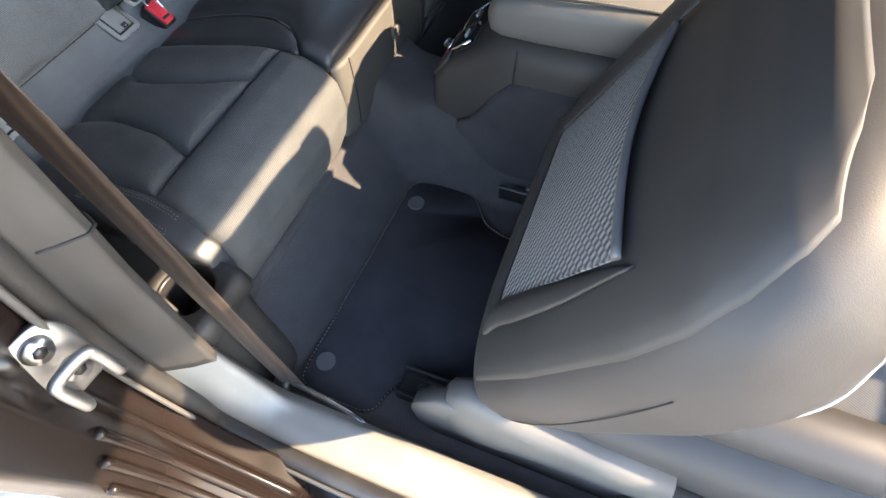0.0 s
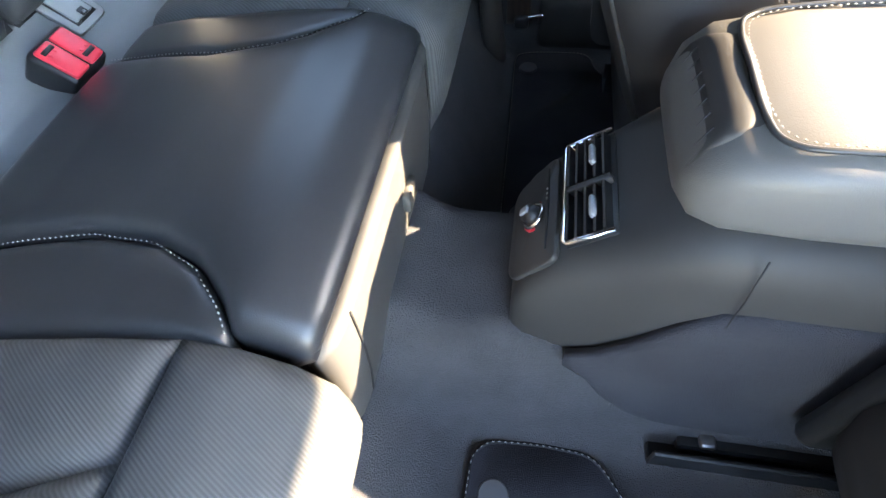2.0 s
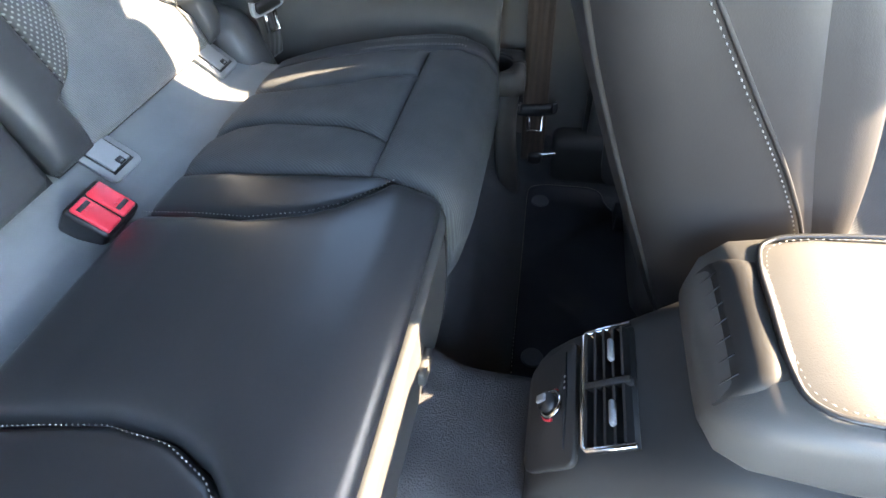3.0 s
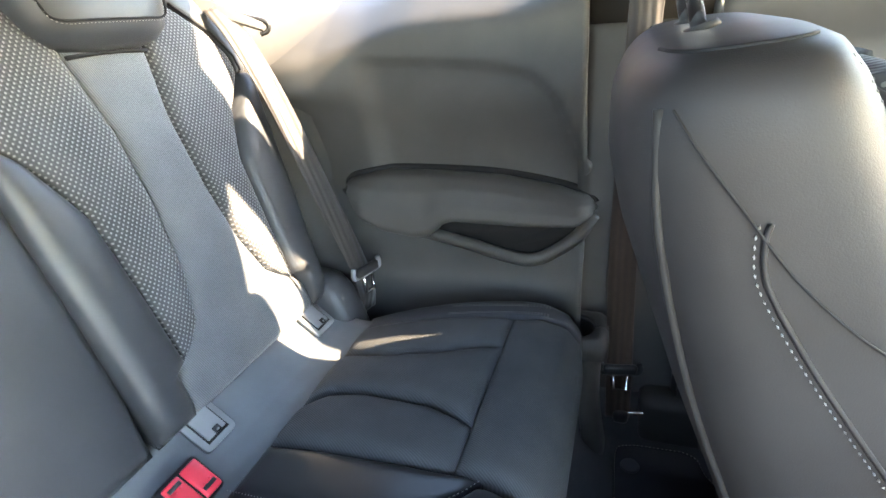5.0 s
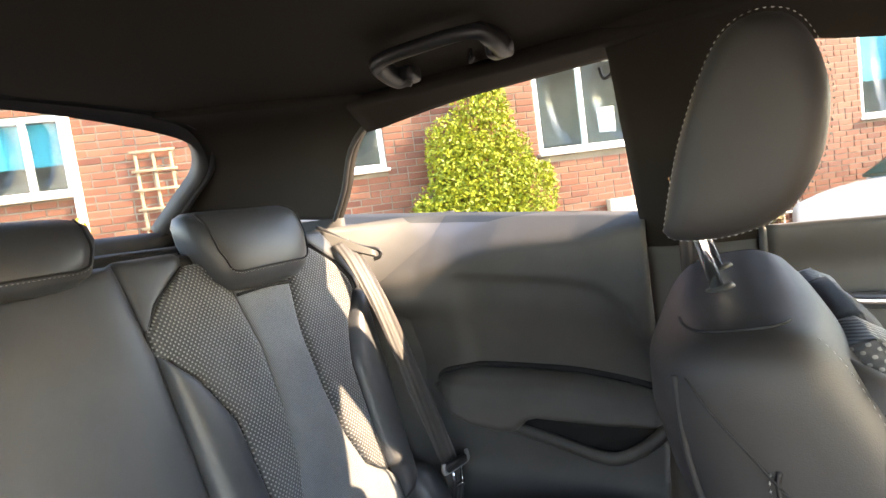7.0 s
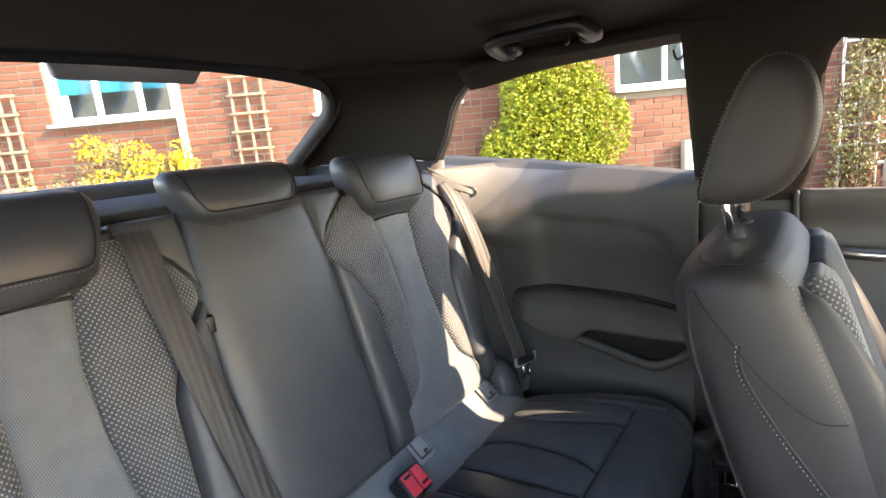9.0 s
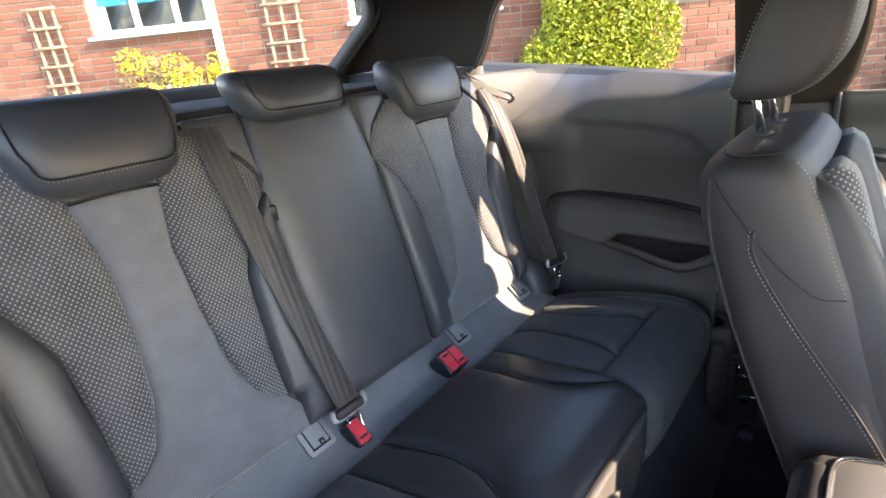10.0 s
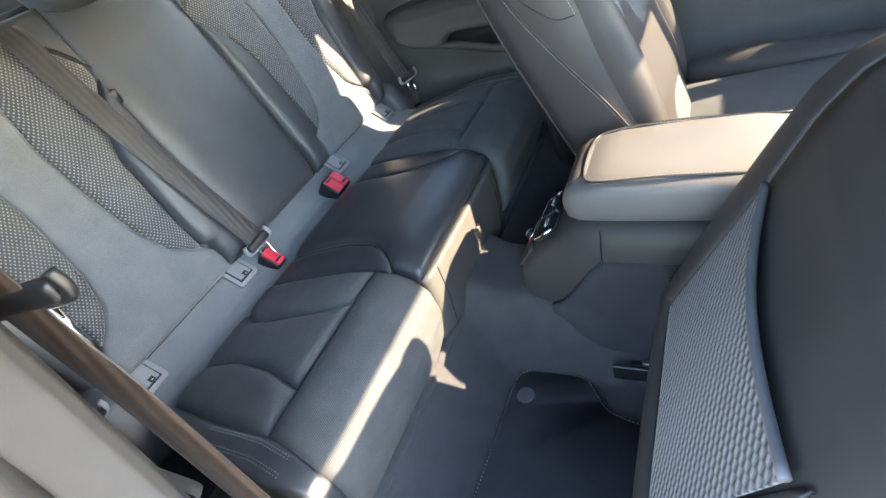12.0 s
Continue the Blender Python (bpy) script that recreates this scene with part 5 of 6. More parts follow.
vp = plate(rounded_outline([(-0.060, -0.004), (0.050, -0.004), (0.060, 0.063), (-0.068, 0.063)], 0.012), 0.006, lambda y, t, d: face("socket", y, t, d), 0.002)
add("socket_panel", vp, PLASTIC, console)
S_T, S_Y = 0.034, -0.004
b = bmesh.new()
bmesh.ops.create_cone(b, cap_ends=True, segments=24, radius1=0.0105, radius2=0.0095, depth=0.012)
bmesh.ops.transform(b, matrix=Matrix.Translation(face("socket", S_Y, S_T, 0.012)) @ face_rot("socket").to_4x4(), verts=b.verts)
add("socket", b, BLACK_PLASTIC, console)
add("socket_cap", rounded_box((0.012, 0.008, 0.004), 0.0015, 2, tuple(face("socket", S_Y + 0.003, S_T - 0.003, 0.0185)), face_rot("socket")), PLASTIC_GREY, console)
ringp = [face("socket", S_Y + 0.0125 * math.cos(q), S_T + 0.0125 * math.sin(q), 0.009) for q in [2 * math.pi * i / 28 for i in range(29)]]
add("socket_ring", tube(ringp, 0.0022, 8), CHROME, console, "chrome socket ring")
ringr = [face("socket", S_Y + 0.0150 * math.cos(q), S_T + 0.0150 * math.sin(q), 0.007) for q in [math.pi * (1.0 + 1.15 * i / 16) for i in range(17)]]
add("socket_glow_ring", tube(ringr, 0.0014, 6), RED, console, "red ring mark")
add("button_bar", plate([(-0.052, 0.0515), (0.0, 0.0490), (0.048, 0.0515), (0.0, 0.0535)], 0.0016, lambda y, t, d: face("socket", y, t, d + 0.0065)), SEAM, console)
for i in range(3):
    add("mark", rounded_box((0.0016, 0.0022, 0.0006), 0.0, 1, tuple(face("socket", 0.008 + 0.006 * i, 0.0515, 0.0085)), face_rot("socket")), THREAD, console)
VY, V1 = 0.0590, 0.0462
add("vent_cavity", plate([(-VY, 0), (VY, 0), (VY, V1), (-VY, V1)], 0.002, lambda y, t, d: face("vent", y, t, d + 0.001)), SEAM, console)
vent_rim = [face("vent", y, t, 0.009) for y, t in ((-VY, V1), (-VY, 0.003), (-VY + 0.003, 0), (VY - 0.003, 0), (VY, 0.003), (VY, V1))]
add("vent_surround", sweep(vent_rim, round_profile(0.0026, 8)), CHROME, console, "chrome vent surround")
add("vent_divider", plate([(-0.003, 0.002), (0.003, 0.002), (0.003, V1 - 0.002), (-0.003, V1 - 0.002)], 0.009, lambda y, t, d: face("vent", y, t, d + 0.003), 0.001), PLASTIC, console)
for k in (-1, 1):
    for i in range(5):
        t = 0.0065 + 0.0086 * i
        c = k * 0.0305
        slat = plate([(c - 0.0260, -0.0011), (c + 0.0260, -0.0011), (c + 0.0260, 0.0011), (c - 0.0260, 0.0011)], 0.009, lambda y, q, d, t=t: face("vent", y, t + q - 0.3 * d, d + 0.003))
        add("vent_slat", slat, BLACK_PLASTIC, console, "", False)
    add("vent_tab", rounded_box((0.0055, 0.023, 0.008), 0.0025, 2, tuple(face("vent", k * 0.031, 0.0285, 0.013)), face_rot("vent")), PLASTIC_GREY, console, "grey vent adjuster tab")

arm = thing("armrest", "padded leather console armrest, sunlit, pale stitching", "armrest", (0.87, -0.005, 0.63))
al = []
for x, hw, z0, z1 in ((0.716, 0.060, 0.645, 0.672), (0.726, 0.078, 0.634, 0.692), (0.745, 0.088, 0.630, 0.706), (0.80, 0.094, 0.630, 0.716), (0.90, 0.096, 0.630, 0.722), (1.00, 0.096, 0.630, 0.724), (1.05, 0.090, 0.633, 0.718), (1.075, 0.072, 0.640, 0.700)):
    al.append(super_loop(0, hw, (z1 - z0) / 2, lambda e, d, x=x, m=(z0 + z1) / 2: Vector((x - 0.006, e + 0.001, m + d - 0.014)), 4.2, 40))
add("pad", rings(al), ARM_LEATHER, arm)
top_line = smooth_path([(1.05, -0.083, 0.7155), (0.90, -0.085, 0.7185), (0.80, -0.083, 0.7125), (0.766, -0.074, 0.7085), (0.756, -0.05, 0.709), (0.754, 0.0, 0.7115), (0.756, 0.042, 0.709), (0.766, 0.066, 0.7085), (0.80, 0.074, 0.7125), (0.90, 0.076, 0.7185), (1.05, 0.074, 0.7155)], 8)
top_line = [p + Vector((-0.006, 0.006, -0.014)) for p in top_line]
add("welt", tube(top_line, 0.0022, 6), LEATHER_DARK, arm)
add("stitching", stitches([p + Vector((0.004, 0.004 * (1 if p.y < 0 else -1), 0.0012)) for p in top_line], 0.0052, 0.0005), THREAD, arm, "pale stitching")
latch = [super_loop(0, 0.058, h, lambda e, d, c=c: Vector(c) + Vector((0, e, 0)) + Vector((0.40, 0, 0.915)) * d, 6.0, 32) for c, h in (((0.742, 0.0, 0.668), 0.030), ((0.726, 0.0, 0.668), 0.029), ((0.720, 0.0, 0.669), 0.025), ((0.717, 0.0, 0.670), 0.016))]
add("latch", rings(latch), PLASTIC, arm, "dark ribbed latch flap")
for i in range(7):
    yy = -0.045 + 0.015 * i
    add("latch_rib", tube([(0.712, yy, 0.655), (0.716, yy, 0.668), (0.7225, yy, 0.684)], 0.0006, 6), BLACK_PLASTIC, arm)

# ---- mats ----
def floor_mat(s, label):
    root = thing("floor_mat", label, "floor mat", (0.7, s * 0.4, 0.268), group="rear floor mats")
    out = [(0.572, 0.165), (0.590, 0.147), (0.65, 0.143), (0.715, 0.147), (0.740, 0.181), (0.763, 0.214), (0.809, 0.229), (0.885, 0.238), (0.908, 0.262), (0.908, 0.40), (0.905, 0.545), (0.80, 0.560), (0.745, 0.575), (0.720, 0.600), (0.712, 0.640), (0.690, 0.652), (0.60, 0.650), (0.562, 0.640), (0.560, 0.60), (0.566, 0.40), (0.570, 0.22)]
    o = rounded_outline(out, 0.02, 3)
    lift = lambda x, y: 0.270
    bm = plate(o, 0.007, lambda x, y, d: Vector((x, s * y, lift(x, y) + d)), 0.002)
    bmesh.ops.triangulate(bm, faces=[f for f in bm.faces if len(f.verts) > 4])
    add("mat_top", bm, MATPILE, root)
    cx, cy = 0.72, 0.4
    edge = [Vector((x + (cx - x) * 0.01, s * (y + (cy - y) * 0.01), lift(x, y) + 0.0065)) for x, y in o]
    add("bound_edge", tube(edge + edge[:1], 0.0022, 6), SEAM, root)
    add("stitching", stitches([p + Vector((0, 0, 0.0022)) for p in edge + edge[:1]], 0.0075, 0.0010), THREAD, root, "pale edge stitching")
    for x, y in ((0.603, 0.209), (0.590, 0.592)):
        b = bmesh.new()
        bmesh.ops.create_cone(b, cap_ends=True, segments=28, radius1=0.0185, radius2=0.0165, depth=0.005, matrix=Matrix.Translation((x, s * y, lift(x, y) + 0.0085)))
        add("clip", b, CLIP, root, "grey plastic mat clip", False)


floor_mat(-1, "navy-black pile floor mat with pale stitched edge")
floor_mat(1, "navy-black pile floor mat in deep shade")

# ---- belts ----
def belt(name, path, width, material, label, side, tongue=None, tongue_dir=(0, 0, -1)):
    root = thing(name, label, "seat belt", tuple(path[-1]), group="seat belts")
    add("webbing", sweep(smooth_path(path, 10), flat_profile(width, 0.0022), side), material, root)
    if tongue:
        tv = Vector(tongue)
        d = Vector(tongue_dir).normalized()
        sv = (Vector(side) - d * Vector(side).dot(d)).normalized()
        nv = d.cross(sv)
        rot = Matrix((sv, nv, d)).transposed()
        add("tongue_cap", rounded_box((0.062, 0.014, 0.020), 0.006, 3, tuple(tv), rot), BLACK_PLASTIC, root)
        lp = [tv + sv * a + d * c for a, c in ((-0.013, 0.008), (-0.012, 0.046), (0.012, 0.046), (0.013, 0.008))]
        pl_ = lp + [lp[0]]
        add("tongue", sweep(pl_, [(-0.0045, -0.0012), (0.0045, -0.0012), (0.0045, 0.0012), (-0.0045, 0.0012)], None), CHROME, root, "chrome belt tongue")
        ears = smooth_path([tv + sv * -0.034 + d * -0.014, tv + sv * -0.036 + d * 0.002, tv + sv * -0.026 + d * 0.008, tv + sv * 0.026 + d * 0.008, tv + sv * 0.036 + d * 0.002, tv + sv * 0.034 + d * -0.014], 5)
        add("belt_loop", tube(ears, 0.005, 8), BLACK_PLASTIC if material == BELT_BROWN else PLASTIC_GREY, root)
    return root


INFILL_EDGE = [(0.60, 0.062), (0.68, 0.022), (0.79, -0.016), (0.83, -0.012), (0.92, -0.017), (0.975, -0.024), (0.99, -0.040), (1.02, 0.0), (1.17, 0.03)]
for s in (-1, 1):
    belt("rear_belt", [(-0.115, s * 0.584, 1.138), (-0.080, s * 0.588, 1.085), (-0.035, s * 0.594, 0.98), (0.022, s * 0.600, 0.80), (0.060, s * 0.610, 0.665), (0.070, s * 0.613, 0.60), (0.06, s * 0.62, 0.55)], 0.047, BELT, "dark grey rear seat belt hanging beside the backrest", (0.3, 1, 0) if s > 0 else (0.3, -1, 0), (0.078, s * 0.611, 0.650))
    g = thing("belt_shroud", "grey plastic belt outlet on the window ledge", "belt outlet", (-0.06, s * 0.62, 1.1), group="belt outlets")
    shroud = smooth_path([(-0.158, s * 0.564, 1.178), (-0.135, s * 0.582, 1.158), (-0.111, s * 0.600, 1.137), (-0.084, s * 0.622, 1.120), (-0.064, s * 0.638, 1.112), (-0.057, s * 0.643, 1.104), (-0.060, s * 0.641, 1.094), (-0.070, s * 0.633, 1.090)], 8)
    add("rim", tube(shroud, 0.0042, 8), BLACK_PLASTIC, g)
    add("plate", surf(lambda u, v, s=s: (-0.150 + 0.085 * u + 0.004 * v, s * (0.566 + 0.070 * u - 0.006 * v), 1.168 - 0.062 * u - 0.030 * v + 0.018 * u * v), 10, 8, 0.006 * s), PLASTIC_SOFT, g)
    def infill_skin(u, v, s=s):
        z = 0.60 + (belt_line(-0.06) - 0.605) * v
        x1 = interp(INFILL_EDGE, z)
        x = -0.17 + (x1 + 0.17) * u
        out = panel_y(x1, z) + 0.004
        return (x, s * (0.572 + (out - 0.572) * (1 - (1 - u) ** 1.7)), z)
    infill = surf(infill_skin, 14, 40, 0.016 * s)
    tagged(part("trim_seat_side", infill, PLASTIC_SOFT), "soft grey trim beside the rear backrest", "side trim", kind="structure")
belt("centre_belt", [(-0.175, -0.200, 1.155), (-0.128, -0.204, 1.150), (-0.095, -0.203, 1.08), (-0.045, -0.188, 0.93), (0.010, -0.166, 0.76), (0.040, -0.150, 0.655), (0.046, -0.150, 0.625)], 0.047, BELT, "dark brown-grey centre belt down the backrest", (0.1, 1, 0.05), (0.048, -0.150, 0.632), (0.25, 0.05, -1))
for s in (-1, 1):
    belt("front_belt", [(0.572, s * 0.655, 1.20), (0.562, s * 0.652, 1.00), (0.555, s * 0.655, 0.70), (0.56, s * 0.657, 0.45), (0.562, s * 0.657, 0.335)] if s > 0 else [(0.545, -0.660, 1.22), (0.547, -0.660, 1.03), (0.565, -0.660, 0.92), (0.571, -0.660, 0.77), (0.578, -0.660, 0.55), (0.585, -0.660, 0.335)], 0.047 if s > 0 else 0.034, BELT_BROWN, "brown-black front belt from pillar to sill", (1, 0.15 * s, 0) if s > 0 else (1, 0.4, 0), (0.562, s * 0.652, 0.455) if s > 0 else (0.549, -0.655, 1.030))
    r = thing("belt_rail", "chrome belt rail along the sill", "belt rail", (0.64, s * 0.66, 0.3), group="belt rails")
    add("bar", tube(smooth_path([(0.570, s * 0.660, 0.345), (0.62, s * 0.663, 0.352), (0.70, s * 0.672, 0.356), (0.745, s * 0.684, 0.350)], 6), 0.0045, 10), CHROME, r)
    add("end_block", rounded_box((0.03, 0.03, 0.03), 0.008, 2, (0.568, s * 0.664, 0.338)), BLACK_PLASTIC, r)

# side ledges with cup holders beside the rear cushion
for s in (-1, 1):
    led = thing("cup_holder", "dark plastic side ledge with round cup holder", "cup holder", (0.42, s * 0.62, 0.40), group="cup holders")
    CX, CY, CR = 0.474, 0.636, 0.042

    def ledge_top(u, v, s=s):
        a = 2 * math.pi * u
        c, q = math.cos(a), math.sin(a)
        k = min(0.058 / max(abs(c), 1e-6) if c > 0 else 0.20 / max(abs(c), 1e-6), 0.052 / max(abs(q), 1e-6))
        r = CR + (k - CR) * v
        return (CX + r * c, s * (CY + r * q), 0.550 - 0.004 * (1 - v) - 0.03 * (max(0, v - 0.80) / 0.20) ** 2)
    add("ledge", surf(ledge_top, 48, 8, 0.008 * s), PLASTIC, led)
    cup = rings([[Vector((CX + r * math.cos(a), s * (CY + r * math.sin(a)), z)) for a in [2 * math.pi * i / 32 for i in range(32)]] for r, z in ((0.0445, 0.548), (0.042, 0.552), (0.039, 0.545), (0.035, 0.480), (0.030, 0.475))], cap=False)
    add("cup", cup, BLACK_PLASTIC, led)
    b = bmesh.new()
    bmesh.ops.create_circle(b, cap_ends=True, segments=32, radius=0.032, matrix=Matrix.Translation((CX, s * CY, 0.476)))
    add("cup_floor", b, BLACK_PLASTIC, led)
    fl = surf(lambda u, v, s=s: (0.531 - 0.010 * math.sin(math.pi * v) + 0.012 * (1 - v) - 0.03 * (2 * u - 1) ** 4, s * (0.580 + 0.110 * u), 0.27 + 0.252 * v), 12, 10, 0.01 * s)
    add("front", fl, PLASTIC, led)

# grab handle and coat hook
grab = thing("grab_handle", "dark plastic grab handle on the roof rail", "grab handle", (0.22, 0.52, 1.405))
add("bar", sweep(smooth_path([(0.128, 0.548, 1.422), (0.118, 0.525, 1.422), (0.122, 0.475, 1.430), (0.142, 0.450, 1.434), (0.22, 0.442, 1.435), (0.298, 0.450, 1.436), (0.318, 0.475, 1.432), (0.322, 0.525, 1.425), (0.312, 0.548, 1.426)], 8), [(-0.015, -0.010), (0.015, -0.010), (0.019, 0.0), (0.014, 0.011), (-0.014, 0.011), (-0.019, 0.0)], (0, 1, 0.3)), BLACK_PLASTIC, grab)
for x in (0.130, 0.310):
    add("mount", rounded_box((0.042, 0.040, 0.030), 0.010, 3, (x, 0.545, 1.428)), BLACK_PLASTIC, grab)
add("hook", tube(smooth_path([(0.265, 0.53, 1.435), (0.265, 0.525, 1.418), (0.268, 0.517, 1.413), (0.272, 0.520, 1.420)], 5), 0.004), BLACK_PLASTIC, grab)
hook = thing("window_hook", "small black hook at the window's edge", "hook", (0.46, 0.655, 1.35))
add("curl", tube(smooth_path([(0.470, 0.650, 1.372), (0.455, 0.652, 1.362), (0.447, 0.654, 1.367), (0.444, 0.655, 1.382)], 5), 0.003), BLACK_PLASTIC, hook)


# ---- outside: house front, planting, parked car ----
WA = radians(40)
WU = Vector((math.cos(WA), math.sin(WA), 0))
WN = Vector((math.sin(WA), -math.cos(WA), 0))
W0 = Vector((0.6 - 5.8 * math.sin(WA), -0.3 + 5.8 * math.cos(WA), 0))


def on_wall(s, z, d=0.0):
    """s: along the house front; d: out from it."""
    return W0 + WU * s + WN * d + Vector((0, 0, z))


WROT = Matrix((WU, -WN, Vector((0, 0, 1)))).transposed()


def wall_box(s0, s1, z0, z1, d0, d1, r=0.003, seg=1):
    return rounded_box((s1 - s0, d1 - d0, z1 - z0), r, seg, tuple(on_wall((s0 + s1) / 2, (z0 + z1) / 2, (d0 + d1) / 2)), WROT)


OPENINGS = [(-3.73, -2.44, 1.81, 2.60), (-0.95, 0.67, 1.69, 2.66), (2.49, 4.48, 1.64, 2.72), (7.18, 9.20, 1.60, 2.95)]
house = thing("house_wall", "red brick house front with pale mortar joints, sunlit", "house wall", tuple(on_wall(0, 0)), kind="structure")
cuts_s = sorted({-7.0, 11.0} | {o[0] for o in OPENINGS} | {o[1] for o in OPENINGS})
backing = None
for s0, s1 in zip(cuts_s, cuts_s[1:]):
    z = 0.0
    holes = [o for o in OPENINGS if o[0] <= s0 + 1e-6 and o[1] >= s1 - 1e-6]
    for o in holes + [None]:
        top = o[2] if o else 3.9
        piece = wall_box(s0, s1, z, top, -0.20, -0.006, 0.0)
        backing = join(backing, piece) if backing else piece
        z = o[3] if o else 3.9
add("mortar", backing, MORTAR, house, "pale mortar", False)


def window(index, s0, s1, z0, z1, mullions, blind, label, notice=False):
    root = thing("window_%d" % index, label, "window", tuple(on_wall((s0 + s1) / 2, z0)), kind="structure")
    w = 0.058
    fb = join(wall_box(s0, s0 + w, z0, z1, -0.09, -0.02, 0.004, 2), wall_box(s1 - w, s1, z0, z1, -0.09, -0.02, 0.004, 2), wall_box(s0 + w, s1 - w, z1 - w, z1, -0.09, -0.02, 0.004, 2), wall_box(s0 + w, s1 - w, z0, z0 + w, -0.09, -0.02, 0.004, 2))
    add("window_frame", fb, UPVC, root, "white painted frame")
    for m in mullions:
        add("mullion", wall_box(m - 0.026, m + 0.026, z0 + w, z1 - w, -0.085, -0.025, 0.004, 2), UPVC, root)
    add("window_sill", wall_box(s0 - 0.03, s1 + 0.03, z0 - 0.035, z0, -0.09, 0.085, 0.006, 2), UPVC, root, "white sill")
    edges = [s0 + w] + [m for m in mullions] + [s1 - w]
    for a, c in zip(edges, edges[1:]):
        pa = add("pane", wall_box(a, c, z0 + w, z1 - w, -0.060, -0.056, 0.0), PANE, root)
        pa.visible_shadow = False
    bk = surf(lambda u, v: on_wall(s0 - 0.3 + (s1 - s0 + 0.6) * u, z0 - 0.3 + (z1 - z0 + 0.6) * v, -0.9), 1, 1)
    add("room_back", bk, ROOM, root)
    if blind:
        n = int(blind / 0.026)
        for i in range(n):
            zz = z1 - w - 0.02 - 0.026 * i
            add("blind_slat", wall_box(s0 + w, s1 - w, zz - 0.013, zz + 0.012, -0.125, -0.118, 0.0), BLIND, root, "", False)
    if notice:
        add("notice", wall_box(3.31, 3.54, 1.82, 2.12, -0.0675, -0.0665, 0.0), PAPER, root, "white paper notice")
        for k in range(4):
            add("print_bar", wall_box(3.37, 3.48 - 0.015 * (k % 2), 2.05 - 0.035 * k - 0.022, 2.05 - 0.035 * k, -0.0655, -0.0650, 0.0), INK, root)
    return root


window(1, -3.73, -2.44, 1.81, 2.60, (-3.25, -2.81), 0.42, "white casement window with half-drawn turquoise blind")
window(2, -0.95, 0.67, 1.69, 2.66, (-0.14,), 0, "white casement window with dim room behind")
window(3, 2.49, 4.48, 1.64, 2.72, (3.10, 3.81), 0, "white casement window with a paper notice in it", True)
window(4, 7.18, 9.20, 1.60, 2.95, (7.85, 8.52), 0.8, "white casement window with turquoise blind")
post = thing("white_post", "white painted post beside the window", "post", tuple(on_wall(-2.40, 0)))
add("shaft", wall_box(-2.435, -2.365, 0.0, 2.60, 0.0, 0.06, 0.006, 2), UPVC, post)


def lattice(name, s0, s1, z0, z1, ns, nz, material, label, t=0.028):
    root = thing(name, label, "trellis", tuple(on_wall((s0 + s1) / 2, z0)), group="trellises")
    for i in range(ns):
        s = s0 + (s1 - s0) * i / (ns - 1)
        add("upright", wall_box(s - t / 2, s + t / 2, 0.0, z1, 0.025, 0.045, 0.002), material, root)
    for i in range(nz):
        z = z0 + (z1 - z0) * i / (nz - 1)
        add("crossbar", wall_box(s0 - 0.05, s1 + 0.05, z - t / 2, z + t / 2, 0.047, 0.065, 0.002), material, root)


lattice("trellis", -1.83, -1.50, 0.6, 2.14, 3, 9, OLDWOOD, "weathered wooden trellis on the brick wall")
lattice("trellis", -4.33, -4.07, 0.6, 2.14, 3, 9, OLDWOOD, "weathered wooden trellis at the wall's end")
lattice("trellis", 5.26, 6.00, 0.5, 2.20, 4, 8, UPVC, "white painted trellis with a climber")


def leaf_cloud(name, spots, count, size, material, parent, seed, label=""):
    """Many small bent leaves scattered over blobs (s, z, d, rs, rz, rd)."""
    rng = random.Random(seed)
    verts, faces = [], []
    weights = [q[3] * q[4] for q in spots]
    for _ in range(count):
        q = rng.choices(spots, weights)[0]
        while True:
            a, b2, c = (rng.uniform(-1, 1) for _ in range(3))
            rr = a * a + b2 * b2 + c * c
            if 0.25 < rr < 1.0 + 0.25 * rng.random():
                break
        ctr = on_wall(q[0] + a * q[3], max(0.03, q[1] + b2 * q[4]), max(0.03, q[2] + c * q[5]))
        d1 = Vector((rng.uniform(-1, 1), rng.uniform(-1, 1), rng.uniform(-0.8, 1))).normalized()
        d2 = d1.cross(Vector((rng.uniform(-1, 1), rng.uniform(-1, 1), rng.uniform(-1, 1)))).normalized()
        L = size * rng.uniform(0.6, 1.4)
        n0 = d1.cross(d2) * L * 0.15
        i0 = len(verts)
        verts += [ctr - d1 * L * 0.5, ctr + d2 * L * 0.28 + n0, ctr + d1 * L * 0.5, ctr - d2 * L * 0.28 + n0]
        faces += [(i0, i0 + 1, i0 + 2), (i0, i0 + 2, i0 + 3)]
    me = bpy.data.meshes.new(name)
    me.from_pydata([tuple(v) for v in verts], [], faces)
    me.materials.append(material)
    ob = new(name, me)
    if label:
        ob["label"] = label
    return under(parent, ob)


